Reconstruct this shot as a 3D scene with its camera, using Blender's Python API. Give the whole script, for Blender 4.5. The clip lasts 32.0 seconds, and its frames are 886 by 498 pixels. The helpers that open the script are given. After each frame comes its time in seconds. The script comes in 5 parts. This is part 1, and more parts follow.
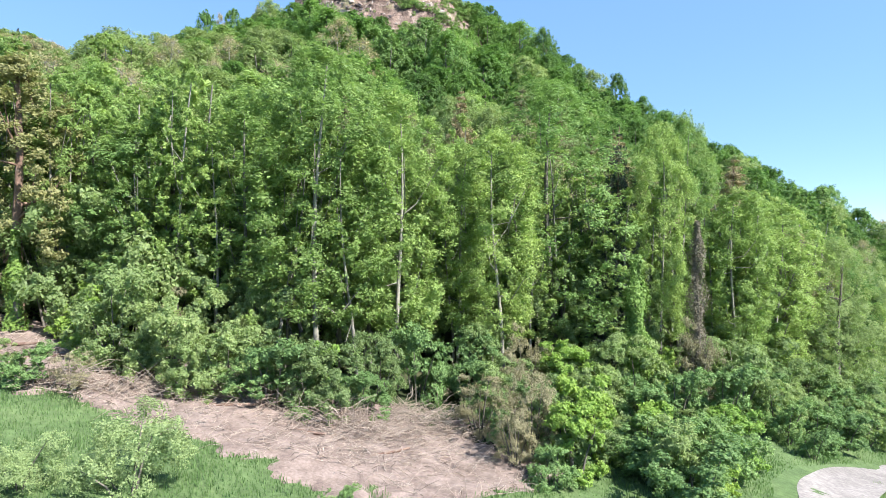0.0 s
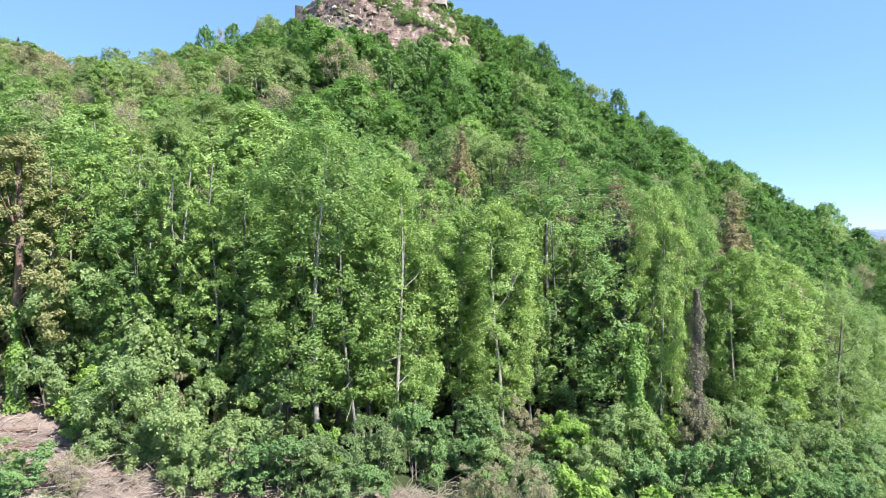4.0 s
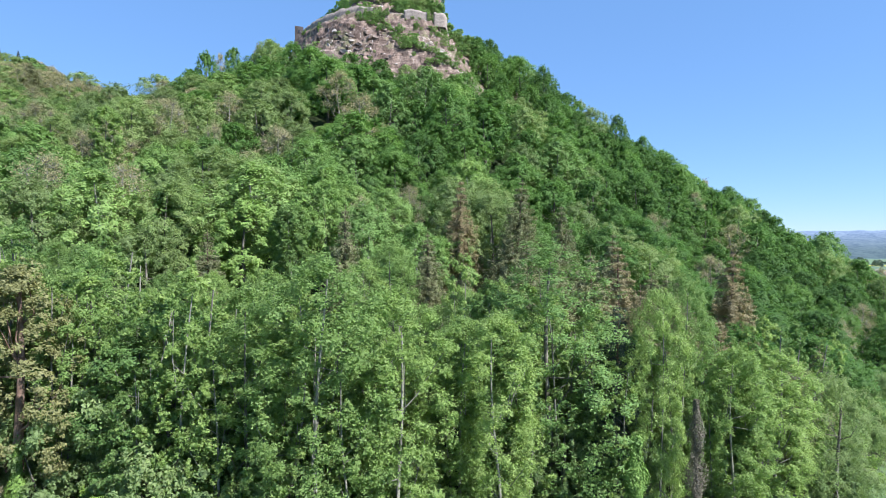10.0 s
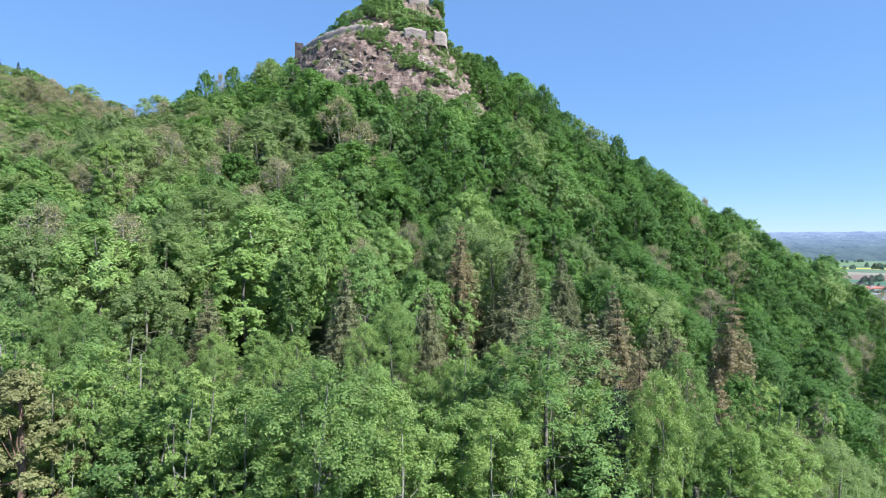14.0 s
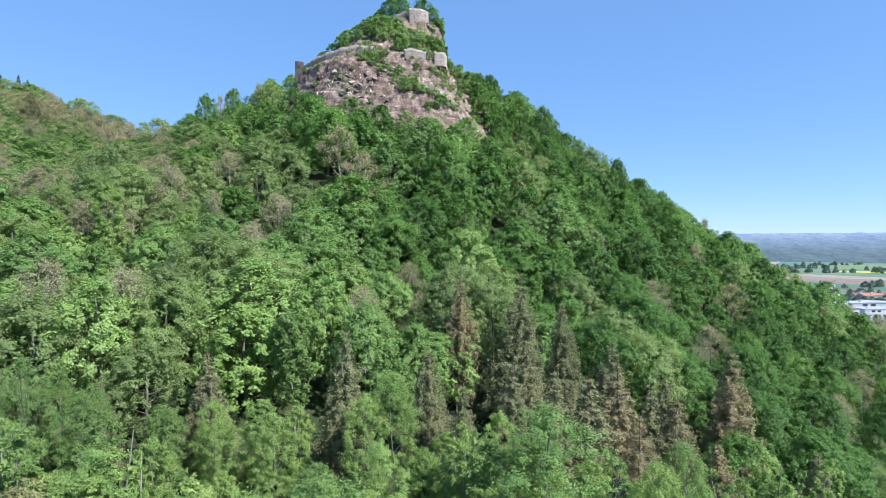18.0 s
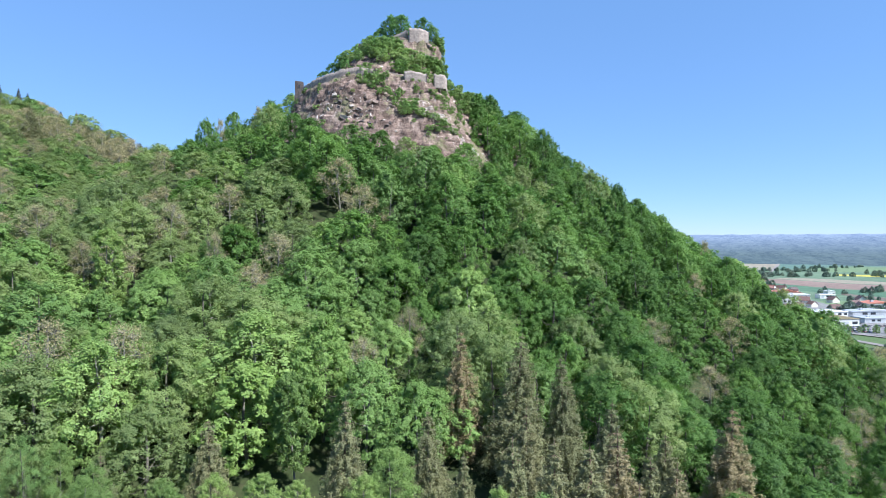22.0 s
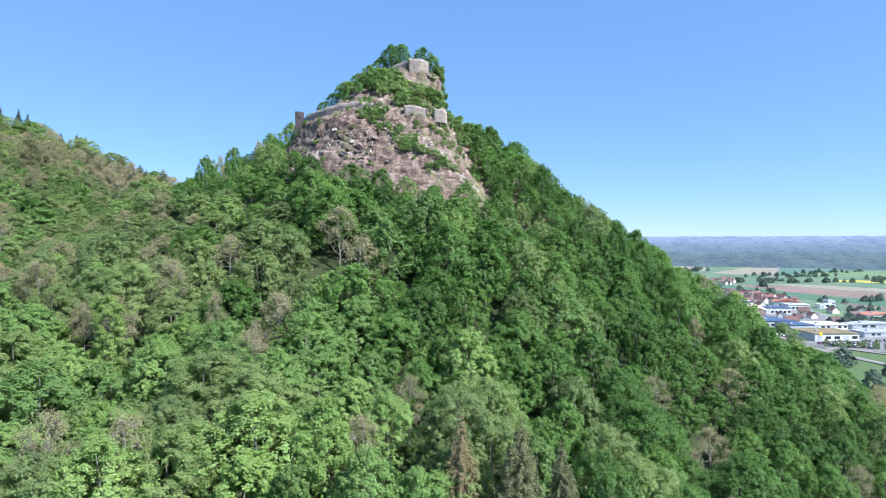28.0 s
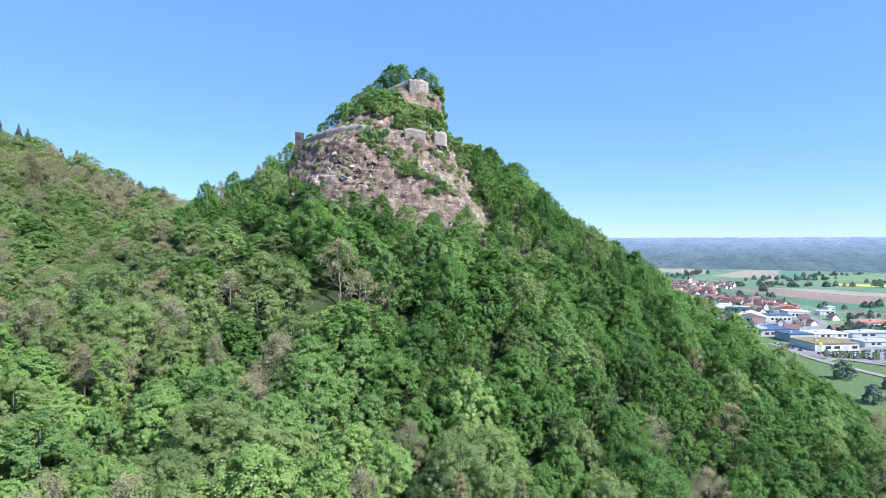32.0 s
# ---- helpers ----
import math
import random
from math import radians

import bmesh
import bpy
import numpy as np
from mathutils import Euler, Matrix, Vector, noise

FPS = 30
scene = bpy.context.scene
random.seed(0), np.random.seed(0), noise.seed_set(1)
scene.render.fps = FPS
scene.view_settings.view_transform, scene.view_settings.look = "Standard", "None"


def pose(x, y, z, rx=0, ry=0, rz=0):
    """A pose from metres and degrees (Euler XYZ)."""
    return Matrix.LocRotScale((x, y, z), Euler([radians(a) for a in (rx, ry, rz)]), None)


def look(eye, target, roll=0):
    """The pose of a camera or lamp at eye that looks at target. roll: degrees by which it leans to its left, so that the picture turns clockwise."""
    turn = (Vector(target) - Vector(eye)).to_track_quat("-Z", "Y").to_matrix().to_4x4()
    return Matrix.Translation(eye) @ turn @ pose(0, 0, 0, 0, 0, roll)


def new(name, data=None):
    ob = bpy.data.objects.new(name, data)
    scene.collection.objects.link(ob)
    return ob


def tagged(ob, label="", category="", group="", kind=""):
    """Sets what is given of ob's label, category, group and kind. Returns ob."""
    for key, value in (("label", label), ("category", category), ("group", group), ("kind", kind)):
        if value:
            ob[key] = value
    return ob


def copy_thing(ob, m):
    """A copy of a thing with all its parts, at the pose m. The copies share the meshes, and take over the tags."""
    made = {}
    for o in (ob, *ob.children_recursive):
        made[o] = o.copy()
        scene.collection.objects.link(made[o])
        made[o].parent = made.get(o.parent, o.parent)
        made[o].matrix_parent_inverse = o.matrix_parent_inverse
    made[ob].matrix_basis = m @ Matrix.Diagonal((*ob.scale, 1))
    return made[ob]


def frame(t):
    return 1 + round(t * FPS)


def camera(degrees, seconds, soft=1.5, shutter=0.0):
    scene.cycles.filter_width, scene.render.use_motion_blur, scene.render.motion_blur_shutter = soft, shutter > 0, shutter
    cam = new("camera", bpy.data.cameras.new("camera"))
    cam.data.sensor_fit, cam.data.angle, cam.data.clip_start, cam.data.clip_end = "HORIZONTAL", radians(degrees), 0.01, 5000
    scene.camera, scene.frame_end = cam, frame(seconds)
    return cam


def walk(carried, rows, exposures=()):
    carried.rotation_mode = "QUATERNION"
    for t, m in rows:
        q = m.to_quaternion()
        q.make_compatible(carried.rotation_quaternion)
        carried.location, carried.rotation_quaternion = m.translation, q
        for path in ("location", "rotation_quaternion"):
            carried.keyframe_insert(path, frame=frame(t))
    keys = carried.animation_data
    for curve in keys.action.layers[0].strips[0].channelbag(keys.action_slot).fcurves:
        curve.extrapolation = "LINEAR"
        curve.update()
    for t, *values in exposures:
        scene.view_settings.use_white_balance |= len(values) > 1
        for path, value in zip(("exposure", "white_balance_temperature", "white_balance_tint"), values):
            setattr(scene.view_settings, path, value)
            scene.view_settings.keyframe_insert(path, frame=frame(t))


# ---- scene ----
import collections

# ---- camera: a slow vertical climb with a fixed heading ----
cam = camera(74, 32.0, soft=0.55)


CLIMB = (13.0, 15.4, 17.76, 20.17, 22.76, 25.56, 28.58, 31.81, 35.25, 38.87, 42.64, 46.46, 50.3, 54.16, 58.03, 61.94, 65.89)   # eye height every two seconds
walk(cam, [(2 * k, pose(0, 0, z, 89.4, 0, 0)) for k, z in enumerate(CLIMB)], exposures=[(0, 1.42, 6400, 10), (3.5, 1.42, 6300, 10), (8, 1.02, 6000, 10), (20, 0.95, 5900, 10), (32, 1.04, 5800, 10)])

# ---- sky and sun ----
SUN = Vector((0.84, -0.56, 1.06)).normalized()
world = bpy.data.worlds.new("world")
scene.world = world
world.use_nodes = True
sky = world.node_tree.nodes.new("ShaderNodeTexSky")
sky.sky_type, sky.sun_disc = "NISHITA", False
sky.sun_elevation = math.asin(SUN.z)
sky.sun_rotation = math.atan2(SUN.x, SUN.y)
sky.altitude, sky.air_density, sky.dust_density, sky.ozone_density = 1500, 1.0, 0.0, 3.6
back = world.node_tree.nodes["Background"]
back.inputs["Strength"].default_value = 0.105
even = world.node_tree.nodes.new("ShaderNodeMix")
even.data_type = "RGBA"
even.inputs[0].default_value = 0.56
even.inputs[7].default_value = (1.12, 2.25, 4.4, 1)
world.node_tree.links.new(sky.outputs[0], even.inputs[6])
world.node_tree.links.new(even.outputs[2], back.inputs["Color"])
sun = new("sun", bpy.data.lights.new("sun", "SUN"))
sun.data.energy, sun.data.angle, sun.data.color = 5.0, radians(0.6), (1.0, 0.96, 0.91)
sun.matrix_world = look((0, 0, 200), Vector((0, 0, 200)) - SUN)

# ---- terrain ----
AX, AY = -8.0, 238.0            # the axis of the cone
FRONT = ((0, 9, 12.2, 14, 20, 30, 36, 38.5, 41, 50, 60, 75, 104, 120, 135, 157, 178, 195, 215, 260),
         (127, 127, 124.4, 118.6, 113, 104, 102.2, 100.6, 97, 88, 73, 62, 43, 30, 24, 17, 9, 2, -6, -20))
RIGHT = ((0, 5.5, 7.2, 8.3, 9.0, 12, 24, 33, 42, 60, 86, 116, 142, 170, 200, 240),
         (127, 127, 124, 115, 111, 106, 99, 89, 79, 65, 46, 26, 6, -8, -17, -22))
LEFT = ((0, 12, 16, 23, 32, 41, 49, 53, 60, 73, 98, 130, 167, 200, 240),
        (127, 127, 123, 119.5, 113.5, 105.5, 100.5, 93, 83, 75, 66, 45, 30, 18, 8))
EDGE = ((-60, -27, -8, 1, 20, 36, 60), (33, 35, 35, 43, 45, 53, 78))   # foot of the wood


def smooth(a, b, v):
    q = np.clip((v - a) / (b - a), 0, 1)
    return q * q * (3 - 2 * q)


def soft_max(a, b, k):
    d = np.clip(0.5 + 0.5 * (a - b) / k, 0, 1)
    return b * (1 - d) + a * d + k * d * (1 - d)


def waves(x, y, size, seed):
    """Smooth value noise from a few rotated sines."""
    rng = np.random.default_rng(seed)
    out = 0
    for k in range(9):
        a, p, f = rng.uniform(0, 6.283), rng.uniform(0, 6.283), rng.uniform(0.6, 1.9)
        out = out + np.sin((x * math.cos(a) + y * math.sin(a)) * f * 6.283 / size + p)
    return out / 4.5


def lattice(x, y, size, seed, octaves=4):
    """Value noise on a hashed lattice, several octaves, about -1 to 1."""
    total, amp = 0, 1.0
    for k in range(octaves):
        u, v = x / size * 2 ** k + 17.3 * k, y / size * 2 ** k - 9.1 * k
        i, j = np.floor(u), np.floor(v)
        fu, fv = u - i, v - j
        fu, fv = fu * fu * (3 - 2 * fu), fv * fv * (3 - 2 * fv)

        def corner(a, b):
            s = np.sin((i + a) * 127.1 + (j + b) * 311.7 + seed * 74.7) * 43758.5453
            return (s - np.floor(s)) * 2 - 1
        total = total + amp * ((corner(0, 0) * (1 - fu) + corner(1, 0) * fu) * (1 - fv) + (corner(0, 1) * (1 - fu) + corner(1, 1) * fu) * fv)
        amp *= 0.55
    return total


def height(x, y):
    x, y = np.asarray(x, float), np.asarray(y, float)
    dx, dy = x - AX, y - AY
    r = np.hypot(dx, dy)
    phi = np.degrees(np.arctan2(dx, -dy))
    wr = smooth(0, 35, phi)
    wl = smooth(0, 40, -phi)
    cone = np.interp(r, *FRONT) * (1 - wr - wl) + np.interp(r, *RIGHT) * wr + np.interp(r, *LEFT) * wl
    crest = 69 + 0.26 * (-100 - x) - 0.55 * np.maximum(0, x - 20)
    crest = np.where(x < -420, 69 + 0.26 * 320, crest)
    crest = crest + 10 * smooth(-105, -215, x)
    line = 275 + 0.35 * (-100 - np.maximum(x, -420))
    off = y - line
    spur = crest - np.where(off < 0, -0.2 * off, 0.45 * off)
    shelf = 3 - 0.17 * np.clip(x, -60, 400) - 2.0 * np.exp(-((x - 3) / 9) ** 2 - ((y - 43) / 9) ** 2)
    shelf = shelf - 0.10 * np.maximum(0, -y) - 0.3 * np.maximum(0, y - 60)
    h = soft_max(soft_max(cone, spur, 6), shelf, 3)
    h = h + 5.0 * np.exp(-((x - 114) / 30) ** 2 - ((y - 148) / 22) ** 2) - 6.0 * np.exp(-((x - 92) / 24) ** 2 - ((y - 201) / 17) ** 2)
    h = h - 3.0 * smooth(75, 98, phi) * (1 - smooth(125, 160, phi)) * smooth(50, 85, r)
    h = h + 3.0 * np.exp(-((x - 33) / 9) ** 2 - ((y - 204) / 13) ** 2)
    h = h - 4.6 * np.exp(-((x + 68) / 17) ** 2 - ((y - 158) / 20) ** 2)
    h = h + 0.5 * waves(x, y, 40, 3) * smooth(30, 60, y) + 0.15 * waves(x, y, 9, 4)
    return soft_max(h, -20 + 0.04 * waves(x, y, 300, 5), 3)


def unit(v):
    return v / np.maximum(np.linalg.norm(v, axis=-1, keepdims=True), 1e-6)


# ---- materials ----
def material(name, build):
    m = bpy.data.materials.new(name)
    m.use_nodes = True
    nt = m.node_tree
    nt.nodes.clear()
    out = nt.nodes.new("ShaderNodeOutputMaterial")

    def node(kind, **inputs):
        n = nt.nodes.new(kind)
        for key, value in inputs.items():
            key = key.replace("_", " ")
            if isinstance(value, bpy.types.NodeSocket):
                nt.links.new(value, n.inputs[key])
            else:
                n.inputs[key].default_value = value
        return n

    nt.links.new(build(node, nt), out.inputs["Surface"])
    return m


def ramp(node, nt, fac, stops):
    n = node("ShaderNodeValToRGB", Fac=fac)
    e = n.color_ramp.elements
    while len(e) < len(stops):
        e.new(0.5)
    for el, (p, c) in zip(e, stops):
        el.position, el.color = p, (*c, 1)
    return n.outputs["Color"]


def mixed(node, nt, fac, a, b, mode="MIX"):
    n = nt.nodes.new("ShaderNodeMix")
    n.data_type, n.blend_type = "RGBA", mode
    for s, v in ((n.inputs[0], fac), (n.inputs[6], a), (n.inputs[7], b)):
        if isinstance(v, bpy.types.NodeSocket):
            nt.links.new(v, s)
        else:
            s.default_value = v if isinstance(v, (int, float)) else (*v, 1)
    return n.outputs[2]


def leaf(name, dark, mid, light, trans=0.3):
    """Foliage: colour differs from plant to plant and from leaf to leaf, and light shines through."""
    dark, mid, light = ((r * 1.12, g * 1.07, b * 1.3) for r, g, b in (dark, mid, light))

    def build(node, nt):
        info = node("ShaderNodeObjectInfo")
        geo = node("ShaderNodeNewGeometry")
        base = ramp(node, nt, info.outputs["Random"], ((0.0, dark), (0.5, mid), (1.0, light)))
        vary = ramp(node, nt, geo.outputs["Random Per Island"], ((0, (1.12, 1.12, 1.12)), (0.6, (1.36, 1.34, 1.3)), (1, (1.65, 1.58, 1.5))))
        col = mixed(node, nt, 1.0, base, vary, "MULTIPLY")
        p = node("ShaderNodeBsdfPrincipled", Base_Color=col, Roughness=0.55)
        p.inputs["Specular IOR Level"].default_value = 0.25
        tcol = mixed(node, nt, 1.0, col, (1.15, 1.25, 0.9), "MULTIPLY")
        tr = node("ShaderNodeBsdfTranslucent", Color=tcol)
        mx = node("ShaderNodeMixShader", Fac=trans)
        nt.links.new(p.outputs[0], mx.inputs[1])
        nt.links.new(tr.outputs[0], mx.inputs[2])
        return mx.outputs[0]
    return material(name, build)


def rough(name, stops, scale, detail=8, bump=0.3, bump_scale=None, roughness=0.9, per_object=False, dist=0.05):
    """A matt surface whose colour wanders over two scales, with fine relief."""
    def build(node, nt):
        tc = node("ShaderNodeTexCoord")
        n1 = node("ShaderNodeTexNoise", Vector=tc.outputs["Object"], Scale=scale, Detail=detail, Roughness=0.65)
        n2 = node("ShaderNodeTexNoise", Vector=tc.outputs["Object"], Scale=scale * 9, Detail=4.0)
        col = ramp(node, nt, n1.outputs["Fac"], stops)
        fine = ramp(node, nt, n2.outputs["Fac"], ((0.25, (0.72, 0.72, 0.72)), (0.75, (1.25, 1.25, 1.22))))
        col = mixed(node, nt, 1.0, col, fine, "MULTIPLY")
        if per_object:
            info = node("ShaderNodeObjectInfo")
            tint = ramp(node, nt, info.outputs["Random"], ((0, (0.75, 0.75, 0.75)), (1, (1.2, 1.2, 1.2))))
            col = mixed(node, nt, 1.0, col, tint, "MULTIPLY")
        n3 = node("ShaderNodeTexNoise", Vector=tc.outputs["Object"], Scale=bump_scale or scale * 12, Detail=6.0)
        b = node("ShaderNodeBump", Height=n3.outputs["Fac"], Strength=bump, Distance=dist)
        p = node("ShaderNodeBsdfPrincipled", Base_Color=col, Roughness=roughness, Normal=b.outputs[0])
        p.inputs["Specular IOR Level"].default_value = 0.25
        return p.outputs[0]
    return material(name, build)


LEAF_OAK = leaf("leaf_oak", (0.062, 0.122, 0.026), (0.084, 0.162, 0.033), (0.114, 0.200, 0.042), 0.45)
LEAF_ASH = leaf("leaf_ash", (0.118, 0.188, 0.050), (0.168, 0.246, 0.064), (0.215, 0.292, 0.080), 0.45)
LEAF_BEECH = leaf("leaf_beech", (0.105, 0.180, 0.046), (0.140, 0.230, 0.056), (0.182, 0.268, 0.070), 0.36)
LEAF_OLIVE = leaf("leaf_olive", (0.128, 0.178, 0.060), (0.158, 0.215, 0.068), (0.182, 0.245, 0.076), 0.45)
LEAF_LIME = leaf("leaf_lime", (0.132, 0.212, 0.050), (0.150, 0.236, 0.056), (0.17, 0.255, 0.06), 0.4)
LEAF_HAW = leaf("leaf_hawthorn", (0.15, 0.215, 0.078), (0.17, 0.235, 0.086), (0.19, 0.25, 0.094), 0.35)
# trees of the plain: distance haze put into the leaves as grey and blue
LEAF_HAZED = leaf("leaf_hazed", (0.085, 0.130, 0.088), (0.110, 0.160, 0.105), (0.145, 0.185, 0.120), 0.3)
LEAF_SAPLING = leaf("leaf_sapling", (0.14, 0.235, 0.045), (0.17, 0.265, 0.05), (0.20, 0.29, 0.055), 0.4)
LEAF_SHRUB = leaf("leaf_shrub", (0.122, 0.178, 0.064), (0.160, 0.226, 0.078), (0.205, 0.270, 0.095), 0.48)
LEAF_IVY = leaf("leaf_ivy", (0.056, 0.110, 0.030), (0.084, 0.160, 0.035), (0.123, 0.200, 0.037), 0.2)
LEAF_HAW2 = leaf("leaf_elder", (0.085, 0.150, 0.045), (0.115, 0.195, 0.058), (0.15, 0.235, 0.07), 0.3)
TWIG_DARK = leaf("twig_dark", (0.105, 0.098, 0.06), (0.115, 0.105, 0.066), (0.125, 0.11, 0.072), 0.2)
VINE = leaf("vine", (0.17, 0.165, 0.082), (0.19, 0.182, 0.092), (0.21, 0.198, 0.105), 0.3)
NEEDLE = leaf("needle", (0.128, 0.145, 0.062), (0.146, 0.160, 0.068), (0.168, 0.172, 0.076), 0.3)
NEEDLE_OLIVE = leaf("needle_olive", (0.135, 0.158, 0.055), (0.155, 0.172, 0.062), (0.175, 0.182, 0.066), 0.35)
NEEDLE_BROWN = leaf("needle_brown", (0.165, 0.160, 0.072), (0.185, 0.168, 0.078), (0.21, 0.178, 0.084), 0.3)
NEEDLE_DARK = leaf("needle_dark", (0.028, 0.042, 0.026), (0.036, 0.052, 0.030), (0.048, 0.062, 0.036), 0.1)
LEAF_GRASS = leaf("grass_blade", (0.085, 0.145, 0.045), (0.085, 0.145, 0.045), (0.085, 0.145, 0.045), 0.4)
LEAF_BUSH = leaf("leaf_thorn", (0.115, 0.192, 0.050), (0.15, 0.238, 0.064), (0.195, 0.268, 0.084), 0.45)
LEAF_SUMMIT = leaf("leaf_summit", (0.085, 0.170, 0.045), (0.105, 0.200, 0.050), (0.135, 0.225, 0.062), 0.4)
TWIG = leaf("twig", (0.225, 0.215, 0.098), (0.25, 0.235, 0.11), (0.275, 0.25, 0.125), 0.38)
BARK = rough("bark", ((0.3, (0.07, 0.06, 0.05)), (0.55, (0.16, 0.145, 0.12)), (0.75, (0.30, 0.28, 0.24))), 1.6, bump=0.6, per_object=True)
BARK_PALE = rough("bark_pale", ((0.3, (0.13, 0.12, 0.10)), (0.55, (0.25, 0.235, 0.20)), (0.75, (0.38, 0.36, 0.32))), 1.6, bump=0.5, per_object=True)
BARK_RED = rough("bark_red", ((0.3, (0.10, 0.06, 0.045)), (0.55, (0.20, 0.13, 0.10)), (0.75, (0.33, 0.25, 0.20))), 1.4, bump=0.7, per_object=True)
SOIL = rough("forest_floor", ((0.3, (0.022, 0.030, 0.012)), (0.5, (0.035, 0.050, 0.016)), (0.7, (0.06, 0.055, 0.03))), 0.25, bump=0.5, bump_scale=3)
GRASS = rough("meadow_grass", ((0.3, (0.062, 0.100, 0.038)), (0.5, (0.088, 0.135, 0.050)), (0.72, (0.118, 0.165, 0.066))), 0.35, bump=0.8, bump_scale=9)
# grass beyond 620 m, paled and blued to paint in the haze
GRASS_HAZED = rough("hazed_plain_grass", ((0.3, (0.085, 0.140, 0.090)), (0.5, (0.115, 0.175, 0.108)), (0.72, (0.150, 0.205, 0.130))), 0.012, bump=0.1)
DIRT = rough("clearing_soil", ((0.3, (0.115, 0.084, 0.072)), (0.5, (0.205, 0.156, 0.134)), (0.7, (0.285, 0.225, 0.198))), 0.9, bump=0.7, bump_scale=9)
STICK = rough("cut_wood", ((0.3, (0.20, 0.152, 0.122)), (0.5, (0.34, 0.272, 0.225)), (0.7, (0.47, 0.395, 0.335))), 2.5, bump=0.4)
GRAVEL = rough("pale_gravel", ((0.3, (0.185, 0.165, 0.155)), (0.5, (0.235, 0.212, 0.20)), (0.7, (0.29, 0.265, 0.25))), 0.5, bump=0.4, bump_scale=25)
ASPHALT = rough("asphalt", ((0.3, (0.15, 0.15, 0.15)), (0.6, (0.22, 0.215, 0.21)), (0.8, (0.28, 0.27, 0.26))), 0.05, bump=0.1)
MASONRY = rough("rubble_masonry", ((0.28, (0.19, 0.150, 0.132)), (0.5, (0.30, 0.245, 0.215)), (0.72, (0.42, 0.355, 0.315))), 1.1, bump=1.0, bump_scale=3.5, dist=0.12)
STONE_PALE = rough("fresh_rock", ((0.28, (0.25, 0.205, 0.175)), (0.5, (0.37, 0.315, 0.275)), (0.72, (0.49, 0.43, 0.385))), 0.9, bump=1.0, bump_scale=2.2, dist=0.35)
STONE_RUST = rough("rusty_rock", ((0.28, (0.13, 0.085, 0.068)), (0.5, (0.235, 0.17, 0.14)), (0.72, (0.37, 0.30, 0.255))), 0.9, bump=0.9, bump_scale=2.2, dist=0.25)
# dark rock, darkened further to put the tower's shaded side into its colour
STONE_DARK_SHADED = rough("dark_shaded_stone", ((0.28, (0.042, 0.034, 0.033)), (0.5, (0.08, 0.066, 0.063)), (0.72, (0.14, 0.12, 0.115))), 0.9, bump=0.9, bump_scale=2.2, dist=0.25)


def crop(name, a, b, c):
    return rough(name, ((0.3, a), (0.5, b), (0.7, c)), 0.02, bump=0.1)


FIELD_BROWN = crop("ploughed_soil", (0.190, 0.130, 0.110), (0.220, 0.155, 0.130), (0.245, 0.175, 0.150))
# green crops: extra blue in the colour paints in the haze over the plain
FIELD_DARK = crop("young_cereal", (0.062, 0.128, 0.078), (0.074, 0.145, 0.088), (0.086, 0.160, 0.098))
FIELD_TEAL = crop("hazed_blue_green_cereal", (0.082, 0.150, 0.118), (0.094, 0.165, 0.130), (0.108, 0.182, 0.142))
FIELD_PALE = crop("pale_grass", (0.125, 0.185, 0.092), (0.142, 0.205, 0.104), (0.160, 0.225, 0.118))
FIELD_TAN = crop("stubble", (0.225, 0.200, 0.150), (0.255, 0.228, 0.172), (0.285, 0.255, 0.195))
FIELD_PINK = crop("fallow", (0.255, 0.195, 0.170), (0.285, 0.220, 0.190), (0.310, 0.245, 0.212))
FIELD_RAPE = crop("rape_blossom", (0.42, 0.38, 0.07), (0.47, 0.42, 0.08), (0.51, 0.46, 0.10))
FIELD_RAIL = crop("railway_ballast", (0.13, 0.10, 0.085), (0.17, 0.135, 0.11), (0.22, 0.175, 0.145))


